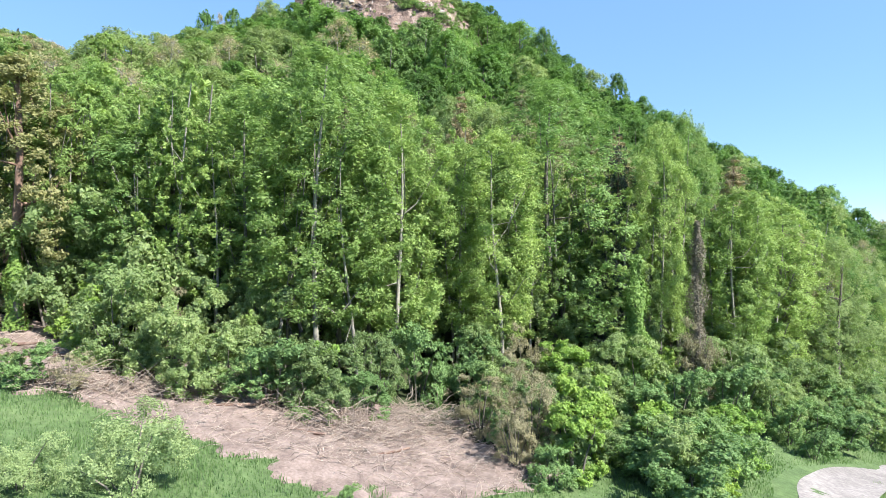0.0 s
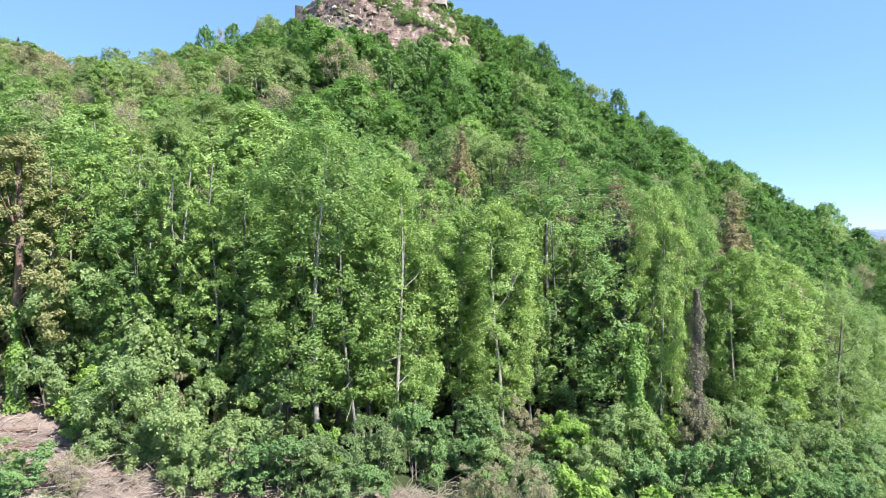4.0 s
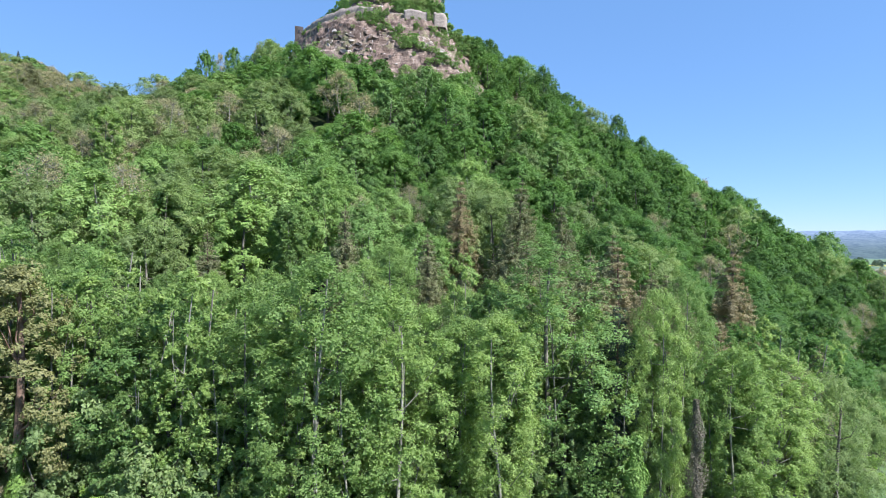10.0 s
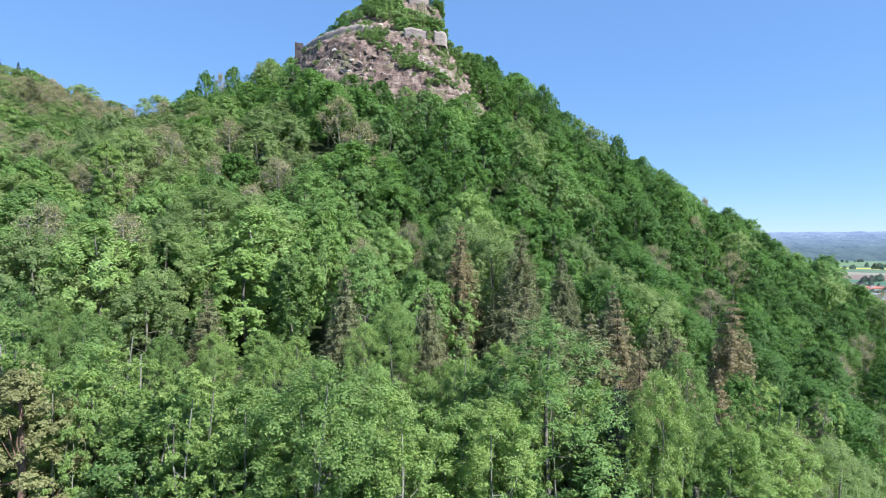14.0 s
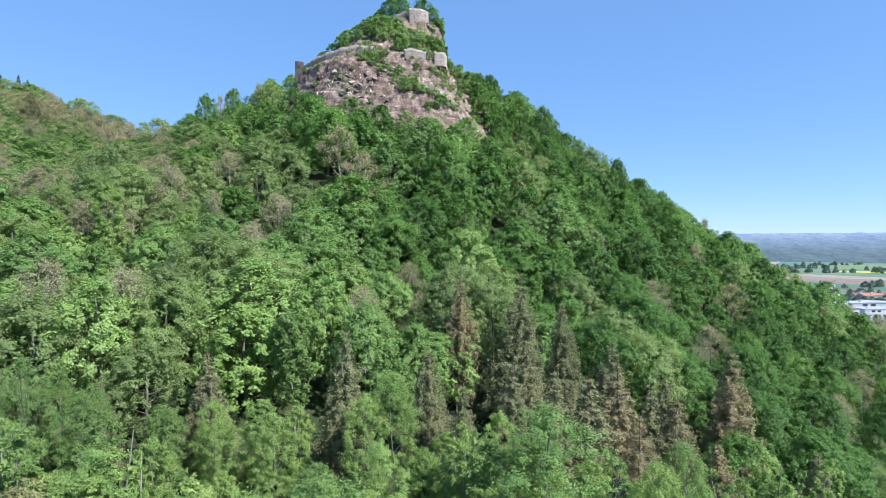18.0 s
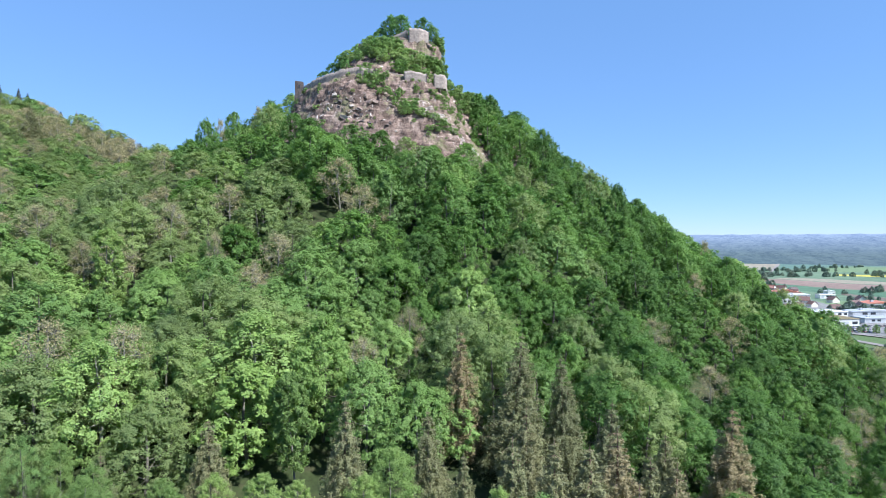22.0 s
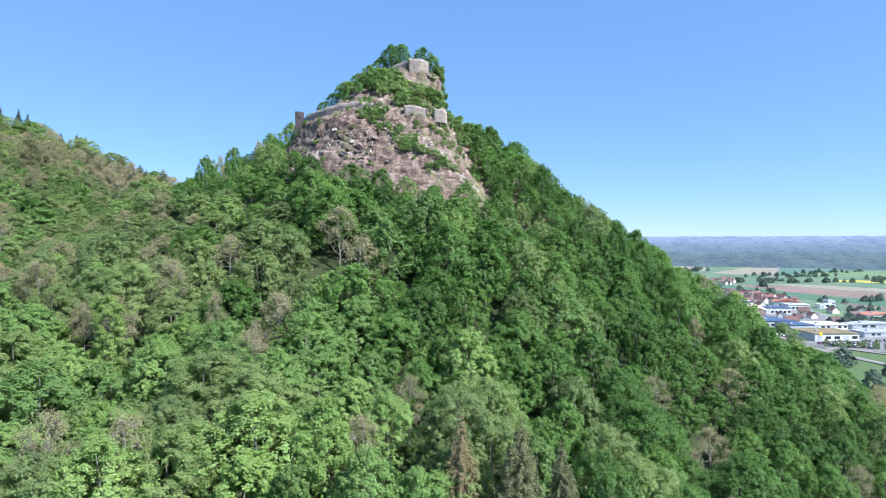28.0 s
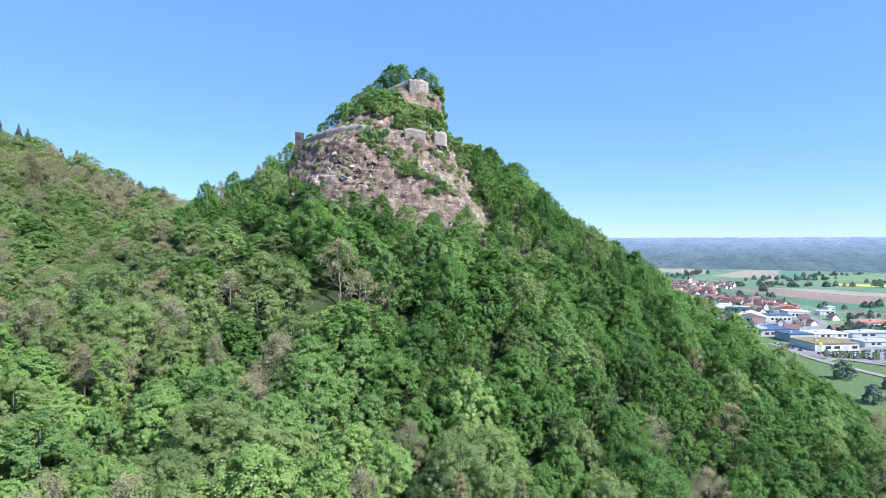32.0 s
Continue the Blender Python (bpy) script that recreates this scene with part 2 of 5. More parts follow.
def rock_build(node, nt):
    """Weathered brown rock with fresh pale breaks, dark joints and patches of grass."""
    tc = node("ShaderNodeTexCoord")
    mp = node("ShaderNodeMapping", Vector=tc.outputs["Object"], Scale=(1.0, 1.0, 0.45))
    big = node("ShaderNodeTexNoise", Vector=mp.outputs[0], Scale=0.22, Detail=7.0, Roughness=0.65, Distortion=0.6)
    col = ramp(node, nt, big.outputs["Fac"], ((0.28, (0.090, 0.063, 0.053)), (0.42, (0.158, 0.114, 0.096)), (0.56, (0.220, 0.165, 0.140)), (0.72, (0.305, 0.245, 0.212))))
    cell = node("ShaderNodeTexVoronoi", Vector=mp.outputs[0], Scale=0.55, Randomness=1.0)
    per = ramp(node, nt, cell.outputs["Color"], ((0.1, (0.66, 0.64, 0.62)), (0.6, (1.0, 1.0, 1.0)), (0.95, (1.35, 1.33, 1.3))))
    col = mixed(node, nt, 1.0, col, per, "MULTIPLY")
    beds = node("ShaderNodeMapping", Vector=tc.outputs["Object"], Rotation=(0, radians(38), 0), Scale=(0.16, 0.3, 1.5))
    bed = node("ShaderNodeTexNoise", Vector=beds.outputs[0], Scale=0.9, Detail=7.0, Roughness=0.7, Distortion=0.5)
    lines = ramp(node, nt, bed.outputs["Fac"], ((0.34, (0.50, 0.47, 0.45)), (0.48, (0.95, 0.93, 0.9)), (0.58, (1.15, 1.13, 1.1)), (0.68, (1.9, 1.85, 1.8))))
    col = mixed(node, nt, 1.0, col, lines, "MULTIPLY")
    joint = node("ShaderNodeTexVoronoi", Vector=mp.outputs[0], Scale=0.85)
    joint.feature = "DISTANCE_TO_EDGE"
    gaps = ramp(node, nt, joint.outputs["Distance"], ((0.0, (0.55, 0.53, 0.52)), (0.08, (1.0, 1.0, 1.0))))
    col = mixed(node, nt, 0.8, col, gaps, "MULTIPLY")
    pale = node("ShaderNodeTexNoise", Vector=mp.outputs[0], Scale=0.2, Detail=7.0, Roughness=0.75, Distortion=2.2)
    f = node("ShaderNodeMapRange", Value=pale.outputs["Fac"])
    f.inputs["From Min"].default_value, f.inputs["From Max"].default_value = 0.61, 0.67
    col = mixed(node, nt, f.outputs[0], col, (0.56, 0.51, 0.47))
    green = node("ShaderNodeTexNoise", Vector=tc.outputs["Object"], Scale=0.11, Detail=8.0, Roughness=0.7)
    g = node("ShaderNodeMapRange", Value=green.outputs["Fac"])
    g.inputs["From Min"].default_value, g.inputs["From Max"].default_value = 0.52, 0.60
    tuft = node("ShaderNodeTexNoise", Vector=tc.outputs["Object"], Scale=1.5, Detail=4.0)
    gcol = ramp(node, nt, tuft.outputs["Fac"], ((0.3, (0.10, 0.115, 0.048)), (0.55, (0.165, 0.17, 0.08)), (0.75, (0.27, 0.24, 0.14))))
    half = node("ShaderNodeMath", Value=0.5)
    half.operation = "MULTIPLY"
    nt.links.new(g.outputs[0], half.inputs[0])
    half.inputs[1].default_value = 0.65
    col = mixed(node, nt, half.outputs[0], col, gcol)
    fine = node("ShaderNodeTexNoise", Vector=mp.outputs[0], Scale=1.6, Detail=8.0, Roughness=0.7)
    b = node("ShaderNodeBump", Height=fine.outputs["Fac"], Strength=0.9, Distance=0.4)
    p = node("ShaderNodeBsdfPrincipled", Base_Color=col, Roughness=0.92, Normal=b.outputs[0])
    p.inputs["Specular IOR Level"].default_value = 0.2
    return p.outputs[0]


ROCK = material("rock", rock_build)


def plain_paint(name, stops, roughness=0.6, metal=0.0):
    """A colour picked for each object from the stops, faintly mottled."""
    def build(node, nt):
        info = node("ShaderNodeObjectInfo")
        tc = node("ShaderNodeTexCoord")
        n = node("ShaderNodeTexNoise", Vector=tc.outputs["Object"], Scale=0.7, Detail=6.0)
        mott = ramp(node, nt, n.outputs["Fac"], ((0.3, (0.86, 0.86, 0.86)), (0.7, (1.08, 1.08, 1.08))))
        col = ramp(node, nt, info.outputs["Random"], stops)
        p = node("ShaderNodeBsdfPrincipled", Base_Color=mixed(node, nt, 1.0, col, mott, "MULTIPLY"), Roughness=roughness, Metallic=metal)
        return p.outputs[0]
    return material(name, build)


RENDER = plain_paint("house_render", ((0, (0.70, 0.66, 0.58)), (0.4, (0.80, 0.79, 0.76)), (0.75, (0.62, 0.58, 0.50)), (1, (0.78, 0.72, 0.60))), 0.85)
TILE = plain_paint("roof_tile", ((0, (0.20, 0.085, 0.065)), (0.3, (0.105, 0.07, 0.062)), (0.7, (0.22, 0.115, 0.092)), (1, (0.09, 0.075, 0.075))), 0.8)
SHEET_WHITE = plain_paint("white_sheet", ((0, (0.60, 0.60, 0.58)), (1, (0.70, 0.69, 0.66))), 0.5)
SHEET_GREY = plain_paint("grey_sheet", ((0, (0.36, 0.38, 0.41)), (1, (0.46, 0.48, 0.50))), 0.5)
SHEET_BLUE = plain_paint("solar_roof", ((0, (0.045, 0.06, 0.12)), (1, (0.065, 0.085, 0.15))), 0.3)
SHEET_PINK = plain_paint("faded_tile_roof", ((0, (0.56, 0.43, 0.37)), (1, (0.60, 0.46, 0.40))), 0.8)
SHEET_RED = plain_paint("red_roof", ((0, (0.40, 0.15, 0.10)), (1, (0.46, 0.18, 0.12))), 0.8)
ROOF_MOSS = rough("planted_roof", ((0.3, (0.13, 0.115, 0.06)), (0.5, (0.20, 0.165, 0.09)), (0.7, (0.26, 0.205, 0.125))), 0.12, bump=0.3)
PANE = plain_paint("dark_window", ((0, (0.03, 0.035, 0.045)), (1, (0.05, 0.055, 0.065))), 0.12)
CAR_PAINT = plain_paint("car_paint", ((0, (0.05, 0.05, 0.06)), (0.3, (0.55, 0.56, 0.58)), (0.5, (0.75, 0.75, 0.75)), (0.7, (0.06, 0.09, 0.25)), (0.85, (0.40, 0.05, 0.04)), (1, (0.25, 0.26, 0.28))), 0.3)
RUBBER = plain_paint("tyre", ((0, (0.02, 0.02, 0.02)), (1, (0.03, 0.03, 0.03))), 0.8)
SIGN_YELLOW = plain_paint("yellow_sign", ((0, (0.80, 0.60, 0.05)), (1, (0.80, 0.60, 0.05))), 0.5)
TARP_BLUE = plain_paint("blue_tarpaulin", ((0, (0.03, 0.09, 0.45)), (1, (0.03, 0.09, 0.45))), 0.4)


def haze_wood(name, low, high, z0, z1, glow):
    """Far woodland with kilometres of hazy air painted in: blue-grey, paler with height and distance, faintly glowing.
    """
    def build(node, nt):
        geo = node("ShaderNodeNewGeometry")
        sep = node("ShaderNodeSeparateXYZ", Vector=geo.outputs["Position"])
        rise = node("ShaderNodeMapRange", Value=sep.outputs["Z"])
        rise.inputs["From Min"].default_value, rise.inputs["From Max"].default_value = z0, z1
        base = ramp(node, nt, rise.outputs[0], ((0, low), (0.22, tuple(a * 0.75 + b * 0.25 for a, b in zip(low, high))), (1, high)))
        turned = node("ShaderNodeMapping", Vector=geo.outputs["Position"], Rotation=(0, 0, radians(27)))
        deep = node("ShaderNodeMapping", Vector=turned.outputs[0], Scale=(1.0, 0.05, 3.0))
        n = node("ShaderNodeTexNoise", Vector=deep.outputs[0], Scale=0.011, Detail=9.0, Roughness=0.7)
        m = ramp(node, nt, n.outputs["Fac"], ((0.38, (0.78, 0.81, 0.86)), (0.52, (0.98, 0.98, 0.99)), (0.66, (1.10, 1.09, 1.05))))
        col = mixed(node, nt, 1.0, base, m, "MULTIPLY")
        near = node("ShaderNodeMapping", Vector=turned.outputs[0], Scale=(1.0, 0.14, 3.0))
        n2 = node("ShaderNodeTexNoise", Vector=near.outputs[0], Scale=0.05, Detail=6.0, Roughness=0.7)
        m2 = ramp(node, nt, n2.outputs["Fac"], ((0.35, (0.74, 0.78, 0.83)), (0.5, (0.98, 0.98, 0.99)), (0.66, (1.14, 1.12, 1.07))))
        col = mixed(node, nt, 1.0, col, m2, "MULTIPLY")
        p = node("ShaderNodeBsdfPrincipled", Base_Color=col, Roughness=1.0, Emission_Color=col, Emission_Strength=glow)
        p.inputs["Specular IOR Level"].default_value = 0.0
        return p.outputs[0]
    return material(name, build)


# blue base colour and emission stand in for the air's haze
HAZED_WOOD = haze_wood("hazed_wood", (0.064, 0.088, 0.096), (0.140, 0.176, 0.238), -10, 110, 0.55)

# ---- ground ----
def axis(lo, a, b, hi, step, grow):
    mid = list(np.arange(a, b + 0.01, step))
    left, right, s = [], [], step
    v = a
    while v > lo:
        s *= grow
        v -= s
        left.append(max(v, lo))
    s, v = step, mid[-1]
    while v < hi:
        s *= grow
        v += s
        right.append(min(v, hi))
    return np.array(left[::-1] + mid + right)


def sheet(name, xs, ys, zs, mat, smooth_faces=True):
    nx, ny = len(xs[0]), len(xs)
    co = np.stack([xs.ravel(), ys.ravel(), zs.ravel()], 1)
    i = np.arange(nx * ny).reshape(ny, nx)
    quads = np.stack([i[:-1, :-1], i[:-1, 1:], i[1:, 1:], i[1:, :-1]], -1).reshape(-1, 4)
    return new(name, quick_mesh(name, co, quads, mat, smooth_faces))


def quick_mesh(name, co, quads, mat, smooth_faces=True):
    """A mesh from arrays of corners and of faces with one number of corners each."""
    me = bpy.data.meshes.new(name)
    n, k = quads.shape
    me.vertices.add(len(co))
    me.vertices.foreach_set("co", np.ascontiguousarray(co, dtype=np.float32).ravel())
    me.loops.add(n * k)
    me.loops.foreach_set("vertex_index", np.ascontiguousarray(quads, dtype=np.int32).ravel())
    me.polygons.add(n)
    me.polygons.foreach_set("loop_start", np.arange(0, n * k, k, dtype=np.int32))
    if smooth_faces:
        me.polygons.foreach_set("use_smooth", np.ones(n, dtype=bool))
    me.materials.append(mat)
    me.update(calc_edges=True)
    me.validate()
    return me


gx, gy = np.meshgrid(axis(-4900, -330, 260, 4900, 2.5, 1.13), axis(-900, -30, 370, 4950, 2.5, 1.13))
gz = height(gx, gy)
gr, gp = np.hypot(gx - AX, gy - AY), np.degrees(np.arctan2(gx - AX, AY - gy))
gz = gz - 4.0 * smooth(7, 11, gr) * (1 - smooth(56, 64, gr)) * smooth(-80, -66, gp) * (1 - smooth(80, 92, gp))
ground = tagged(sheet("ground", gx, gy, gz, SOIL), "forest floor, meadow and plain under the hill", "ground", kind="structure")

fx, fy = (gx[:-1, :-1] + gx[1:, 1:]) / 2, (gy[:-1, :-1] + gy[1:, 1:]) / 2
fz = height(fx, fy)
# dark forest floor also fills the hollow before the wood, standing for its shade
grassy = (fy < np.interp(fx, *EDGE) + 0.5) & ~((fx > -6) & (fx < 14) & (fy > 29.5)) | (fz < -12) | (fx > 300)
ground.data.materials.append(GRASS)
ground.data.materials.append(GRASS_HAZED)
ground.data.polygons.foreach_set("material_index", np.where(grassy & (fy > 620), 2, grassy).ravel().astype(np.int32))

# cliff: a finer skin of broken rock round the front of the cone
def crag(phi, r):
    x, y = AX + r * np.sin(np.radians(phi)), AY - r * np.cos(np.radians(phi))
    return x, y, height(x, y)


pp, rr = np.meshgrid(np.arange(-88, 100, 0.45), np.arange(5, 70, 0.42))
cx, cy, cz = crag(pp, rr)
along = np.radians(pp) * np.maximum(rr, 9)
lean_ = along - 0.8 * cz
relief = 0.9 * (1 - np.abs(lattice(lean_, cz * 0.3, 7, 11, 3))) + 0.4 * (1 - 2 * np.abs(lattice(lean_ * 1.3, cz * 0.6, 3.0, 12, 2)))
steps = (cz + 0.25 * along + 2.2 * lattice(along, rr, 16, 14, 3)) / 3.1
beds = (cz - 0.55 * along + 1.1 * lattice(along, rr, 9, 15, 3)) / 1.25
relief = 0.7 * relief + 0.55 * (np.minimum((steps % 1.0) * 2.5, 1) - 0.5) + 0.42 * (np.minimum((beds % 1.0) * 2.0, 1) - 0.5) + 0.22 * lattice(along, cz, 1.4, 13, 2)
fade = smooth(5, 9, rr) * (1 - smooth(62, 70, rr)) * smooth(-88, -80, pp) * (1 - smooth(92, 100, pp)) * (1 - 0.75 * smooth(30, 50, pp) * smooth(16, 24, rr)) * (0.3 + 0.7 * smooth(16, 26, rr))
push = (relief - 0.75) * fade - 1.5 * (1 - smooth(0.0, 0.2, fade))
sn, cs = np.sin(np.radians(pp)), np.cos(np.radians(pp))
cliff = tagged(sheet("cliff", cx + sn * push * 0.8, cy - cs * push * 0.8, cz + 0.6 * push, ROCK, False), "bare broken reddish-brown rock face below the castle ruin", "cliff", kind="structure")

# ---- the plain: fields, lanes, far hills ----
def field(name, mat, label, corners, lift):
    bm = bmesh.new()
    vs = [bm.verts.new((x, y, float(height(x, y)) + lift * 0.5)) for x, y in corners]
    f = bm.faces.new(vs)
    if f.normal.z < 0 or f.calc_area() == 0:
        f.normal_flip()
    bmesh.ops.recalc_face_normals(bm, faces=bm.faces)
    if bm.faces[:][0].normal.z < 0:
        bmesh.ops.reverse_faces(bm, faces=bm.faces)
    me = bpy.data.meshes.new(name)
    bm.to_mesh(me)
    bm.free()
    me.materials.append(mat)
    return tagged(new(name, me), label, name.replace("_", " "), kind="structure")


def strip(name, mat, label, path, width, lift, category="road", across=3):
    """A road that follows the ground along a smoothed path."""
    path = np.array(path, float)
    k = np.linspace(0, len(path) - 1, max(24, len(path) * 10))
    px, py = np.interp(k, np.arange(len(path)), path[:, 0]), np.interp(k, np.arange(len(path)), path[:, 1])
    for _ in range(6):
        px[1:-1] = (px[:-2] + 2 * px[1:-1] + px[2:]) / 4
        py[1:-1] = (py[:-2] + 2 * py[1:-1] + py[2:]) / 4
    d = unit(np.stack([np.gradient(px), np.gradient(py)], 1))
    o = np.linspace(-width / 2, width / 2, across)
    xs = px[:, None] + d[:, 1:2] * o
    ys = py[:, None] - d[:, 0:1] * o
    zs = height(px, py)[:, None] + 0 * o + lift
    zs = np.maximum(zs, height(xs, ys) + lift * 0.6)
    return tagged(sheet(name, xs, ys, zs, mat), label, category, kind="structure")


field("ploughed_field", FIELD_BROWN, "bare reddish-brown ploughed field on the plain", ((537.3, 1104.7), (620.4, 1065.2), (655.0, 951.8), (695.0, 922.3), (728.7, 885.7), (634.4, 771.1), (607.3, 805.9), (569.9, 852.0), (548.5, 941.7)), 0.1)
field("green_field", FIELD_DARK, "dark green field of young cereal on the plain", ((482.9, 1078.1), (530.7, 1091.2), (542.8, 931.9), (564.6, 843.9), (601.8, 798.7), (629.0, 764.5), (566.1, 688.0), (539.2, 715.5), (505.4, 777.8), (488.0, 852.0), (472.0, 951.8)), 0.13)
field("stubble_field", FIELD_TAN, "pale dry stubble strip beside the ploughed field", ((608.5, 1118.5), (688.0, 1091.2), (749.1, 994.1), (791.5, 962.0), (736.0, 894.6), (702.2, 931.9), (662.0, 962.0), (627.9, 1078.1)), 0.16)
field("rape_field", FIELD_RAPE, "bright yellow flowering rape field", ((829.1, 1243.0), (899.1, 1193.2), (956.2, 1162.2), (908.9, 1104.7), (853.6, 1132.7), (792.9, 1185.3)), 0.19)
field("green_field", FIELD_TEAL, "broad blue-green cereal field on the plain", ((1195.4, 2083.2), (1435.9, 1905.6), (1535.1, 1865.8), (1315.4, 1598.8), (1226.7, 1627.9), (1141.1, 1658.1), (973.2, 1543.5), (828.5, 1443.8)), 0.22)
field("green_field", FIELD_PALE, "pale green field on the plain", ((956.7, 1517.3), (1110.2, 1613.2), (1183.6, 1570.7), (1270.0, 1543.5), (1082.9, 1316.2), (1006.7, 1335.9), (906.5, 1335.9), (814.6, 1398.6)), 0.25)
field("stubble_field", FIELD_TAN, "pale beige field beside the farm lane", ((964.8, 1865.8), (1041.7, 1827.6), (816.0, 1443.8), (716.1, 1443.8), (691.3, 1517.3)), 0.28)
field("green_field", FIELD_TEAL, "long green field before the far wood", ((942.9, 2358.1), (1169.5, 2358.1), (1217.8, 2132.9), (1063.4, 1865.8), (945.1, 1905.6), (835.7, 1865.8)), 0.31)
field("stubble_field", FIELD_TAN, "narrow beige field strip", ((680.3, 2239.9), (709.3, 2132.9), (814.0, 2035.8), (818.6, 1827.6), (729.1, 1627.9), (659.3, 1689.4), (591.4, 1947.1)), 0.34)
field("stubble_field", FIELD_PINK, "pinkish fallow field far out on the plain", ((1185.3, 3902.6), (1262.6, 3589.2), (1342.4, 3203.2), (1187.5, 2801.6), (952.8, 2636.3), (825.1, 2716.4)), 0.37)
field("green_field", FIELD_DARK, "dark green field behind the village", ((533.8, 1517.3), (649.8, 1543.5), (533.6, 1297.1), (443.8, 1297.1)), 0.4)
field("meadow", FIELD_PALE, "light green mown meadow between the halls and the railway", ((411.4, 662.5), (446.8, 677.6), (484.8, 643.4), (514.6, 625.4), (454.2, 552.0), (437.6, 580.7), (378.4, 600.2)), 0.43)
field("car_park", ASPHALT, "grey asphalt yard and car park before the supermarket", ((293.5, 508.1), (291.9, 465.7), (344.7, 480.7), (391.3, 475.6), (326.9, 397.4), (314.8, 417.8), (293.0, 425.8), (280.6, 438.3), (278.6, 470.6)), 0.46)
field("railway_bed", FIELD_RAIL, "dark brown railway embankment crossing the plain", ((523.3, 771.1), (541.1, 657.6), (511.0, 621.1), (506.7, 672.5), (505.8, 745.4)), 0.49)
field("industrial_yard", ASPHALT, "grey paved yard between the halls", ((361.1, 688.0), (433.9, 709.9), (395.4, 558.9), (448.6, 545.3), (391.3, 475.6), (344.7, 480.7), (316.5, 526.0), (298.7, 558.9)), 0.52)
strip("farm_lane", GRAVEL, "pale straight farm lane across the fields", ((1836, 3203), (1282, 2240), (981, 1722), (785, 1399), (660, 1209)), 8, 0.6)
strip("village_lane", GRAVEL, "pale lane winding out of the village", ((656, 1543), (589, 1399), (521, 1260)), 9, 0.6)
strip("road", GRAVEL, "grey road curving past the supermarket", ((279.5, 499.6), (277.7, 480.7), (274.7, 449.3), (274.4, 424.8), (277.8, 403.7), (283.1, 375.7), (287.3, 341.2), (292, 290)), 6.5, 0.5)
strip("side_road", GRAVEL, "grey side road along the car park", ((276.2, 423.8), (290.4, 434.0), (295.8, 429.9), (309.1, 410.1), (319.8, 388.7)), 5, 0.54)
strip("gravel_track", GRAVEL, "pale gravel farm track bending round the wood", ((4, -120), (14, -40), (17.5, 0), (17.8, 20), (18.8, 27.5), (20.6, 31), (24.2, 34.5), (30.5, 38.3), (38, 41.5), (60, 48), (95, 60)), 3.3, 0.08)

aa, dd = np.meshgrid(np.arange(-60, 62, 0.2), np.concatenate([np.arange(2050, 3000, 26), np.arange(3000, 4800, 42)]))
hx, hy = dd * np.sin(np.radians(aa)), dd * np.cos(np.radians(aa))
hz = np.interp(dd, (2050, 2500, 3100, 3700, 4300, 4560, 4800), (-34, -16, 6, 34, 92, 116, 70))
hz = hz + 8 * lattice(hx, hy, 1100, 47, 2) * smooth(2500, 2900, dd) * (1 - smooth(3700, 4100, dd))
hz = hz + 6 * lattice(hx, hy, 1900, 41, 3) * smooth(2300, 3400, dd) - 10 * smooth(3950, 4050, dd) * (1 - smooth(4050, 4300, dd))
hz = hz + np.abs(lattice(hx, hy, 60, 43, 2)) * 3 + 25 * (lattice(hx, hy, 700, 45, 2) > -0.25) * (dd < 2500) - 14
tagged(sheet("backdrop", hx, hy, hz, HAZED_WOOD), "far wooded hills along the horizon with blue haze painted in", "hills", kind="structure")

# ---- trees ----
RNG = np.random.default_rng(7)


def leaves(points, normals, size, rng, slim=0.6):
    """A pointed triangle for each leaf spray, at the points, facing about along the normals."""
    n = len(points)
    t = unit(np.cross(normals, rng.normal(size=(n, 3))))
    b = np.cross(normals, t)
    s = (size * rng.uniform(0.55, 1.4, n))[:, None]
    k = rng.uniform(-0.5, 0.5, (n, 1))
    co = np.stack([points - t * s - b * s * slim, points + t * s * 1.15 + b * s * k, points - t * s * 0.7 + b * s * slim * 1.3], 1).reshape(-1, 3)
    return co, np.arange(n * 3).reshape(-1, 3)


def lobed_points(rng, n, lobes, hollow=0.72, tufts=13, fuzz=1.12):
    """Leaf places in a cloud of lobes, each lobe (x, y, z, radius, flatness): tufts sit on every lobe's outer side, and the leaves on the tufts."""
    lobes = np.array(lobes)
    mid = lobes[:, :3].mean(0) * (1, 1, 0.8)
    out = unit(lobes[:, :3] - mid)
    j = np.repeat(np.arange(len(lobes)), tufts)
    m = len(j)
    d = unit(rng.normal(size=(m, 3)) + out[j] * 0.8 + (0, 0, 0.3))
    reach = lobes[j, 3:4] * rng.uniform(hollow, 1.08, (m, 1))
    mids = lobes[j, :3] + d * reach * np.stack([np.ones(m), np.ones(m), lobes[j, 4]], 1)
    rad = lobes[j, 3] * rng.uniform(0.2, 0.42, m)
    k = rng.choice(m, n, p=rad ** 2 / (rad ** 2).sum())
    e = unit(rng.normal(size=(n, 3)) + 0.55 * d[k] + (0, 0, 0.25))
    p = mids[k] + e * (rad[k] * rng.uniform(0.3, fuzz, n))[:, None]
    return p, unit(0.6 * e + 0.6 * d[k] + 0.35 * out[j[k]])


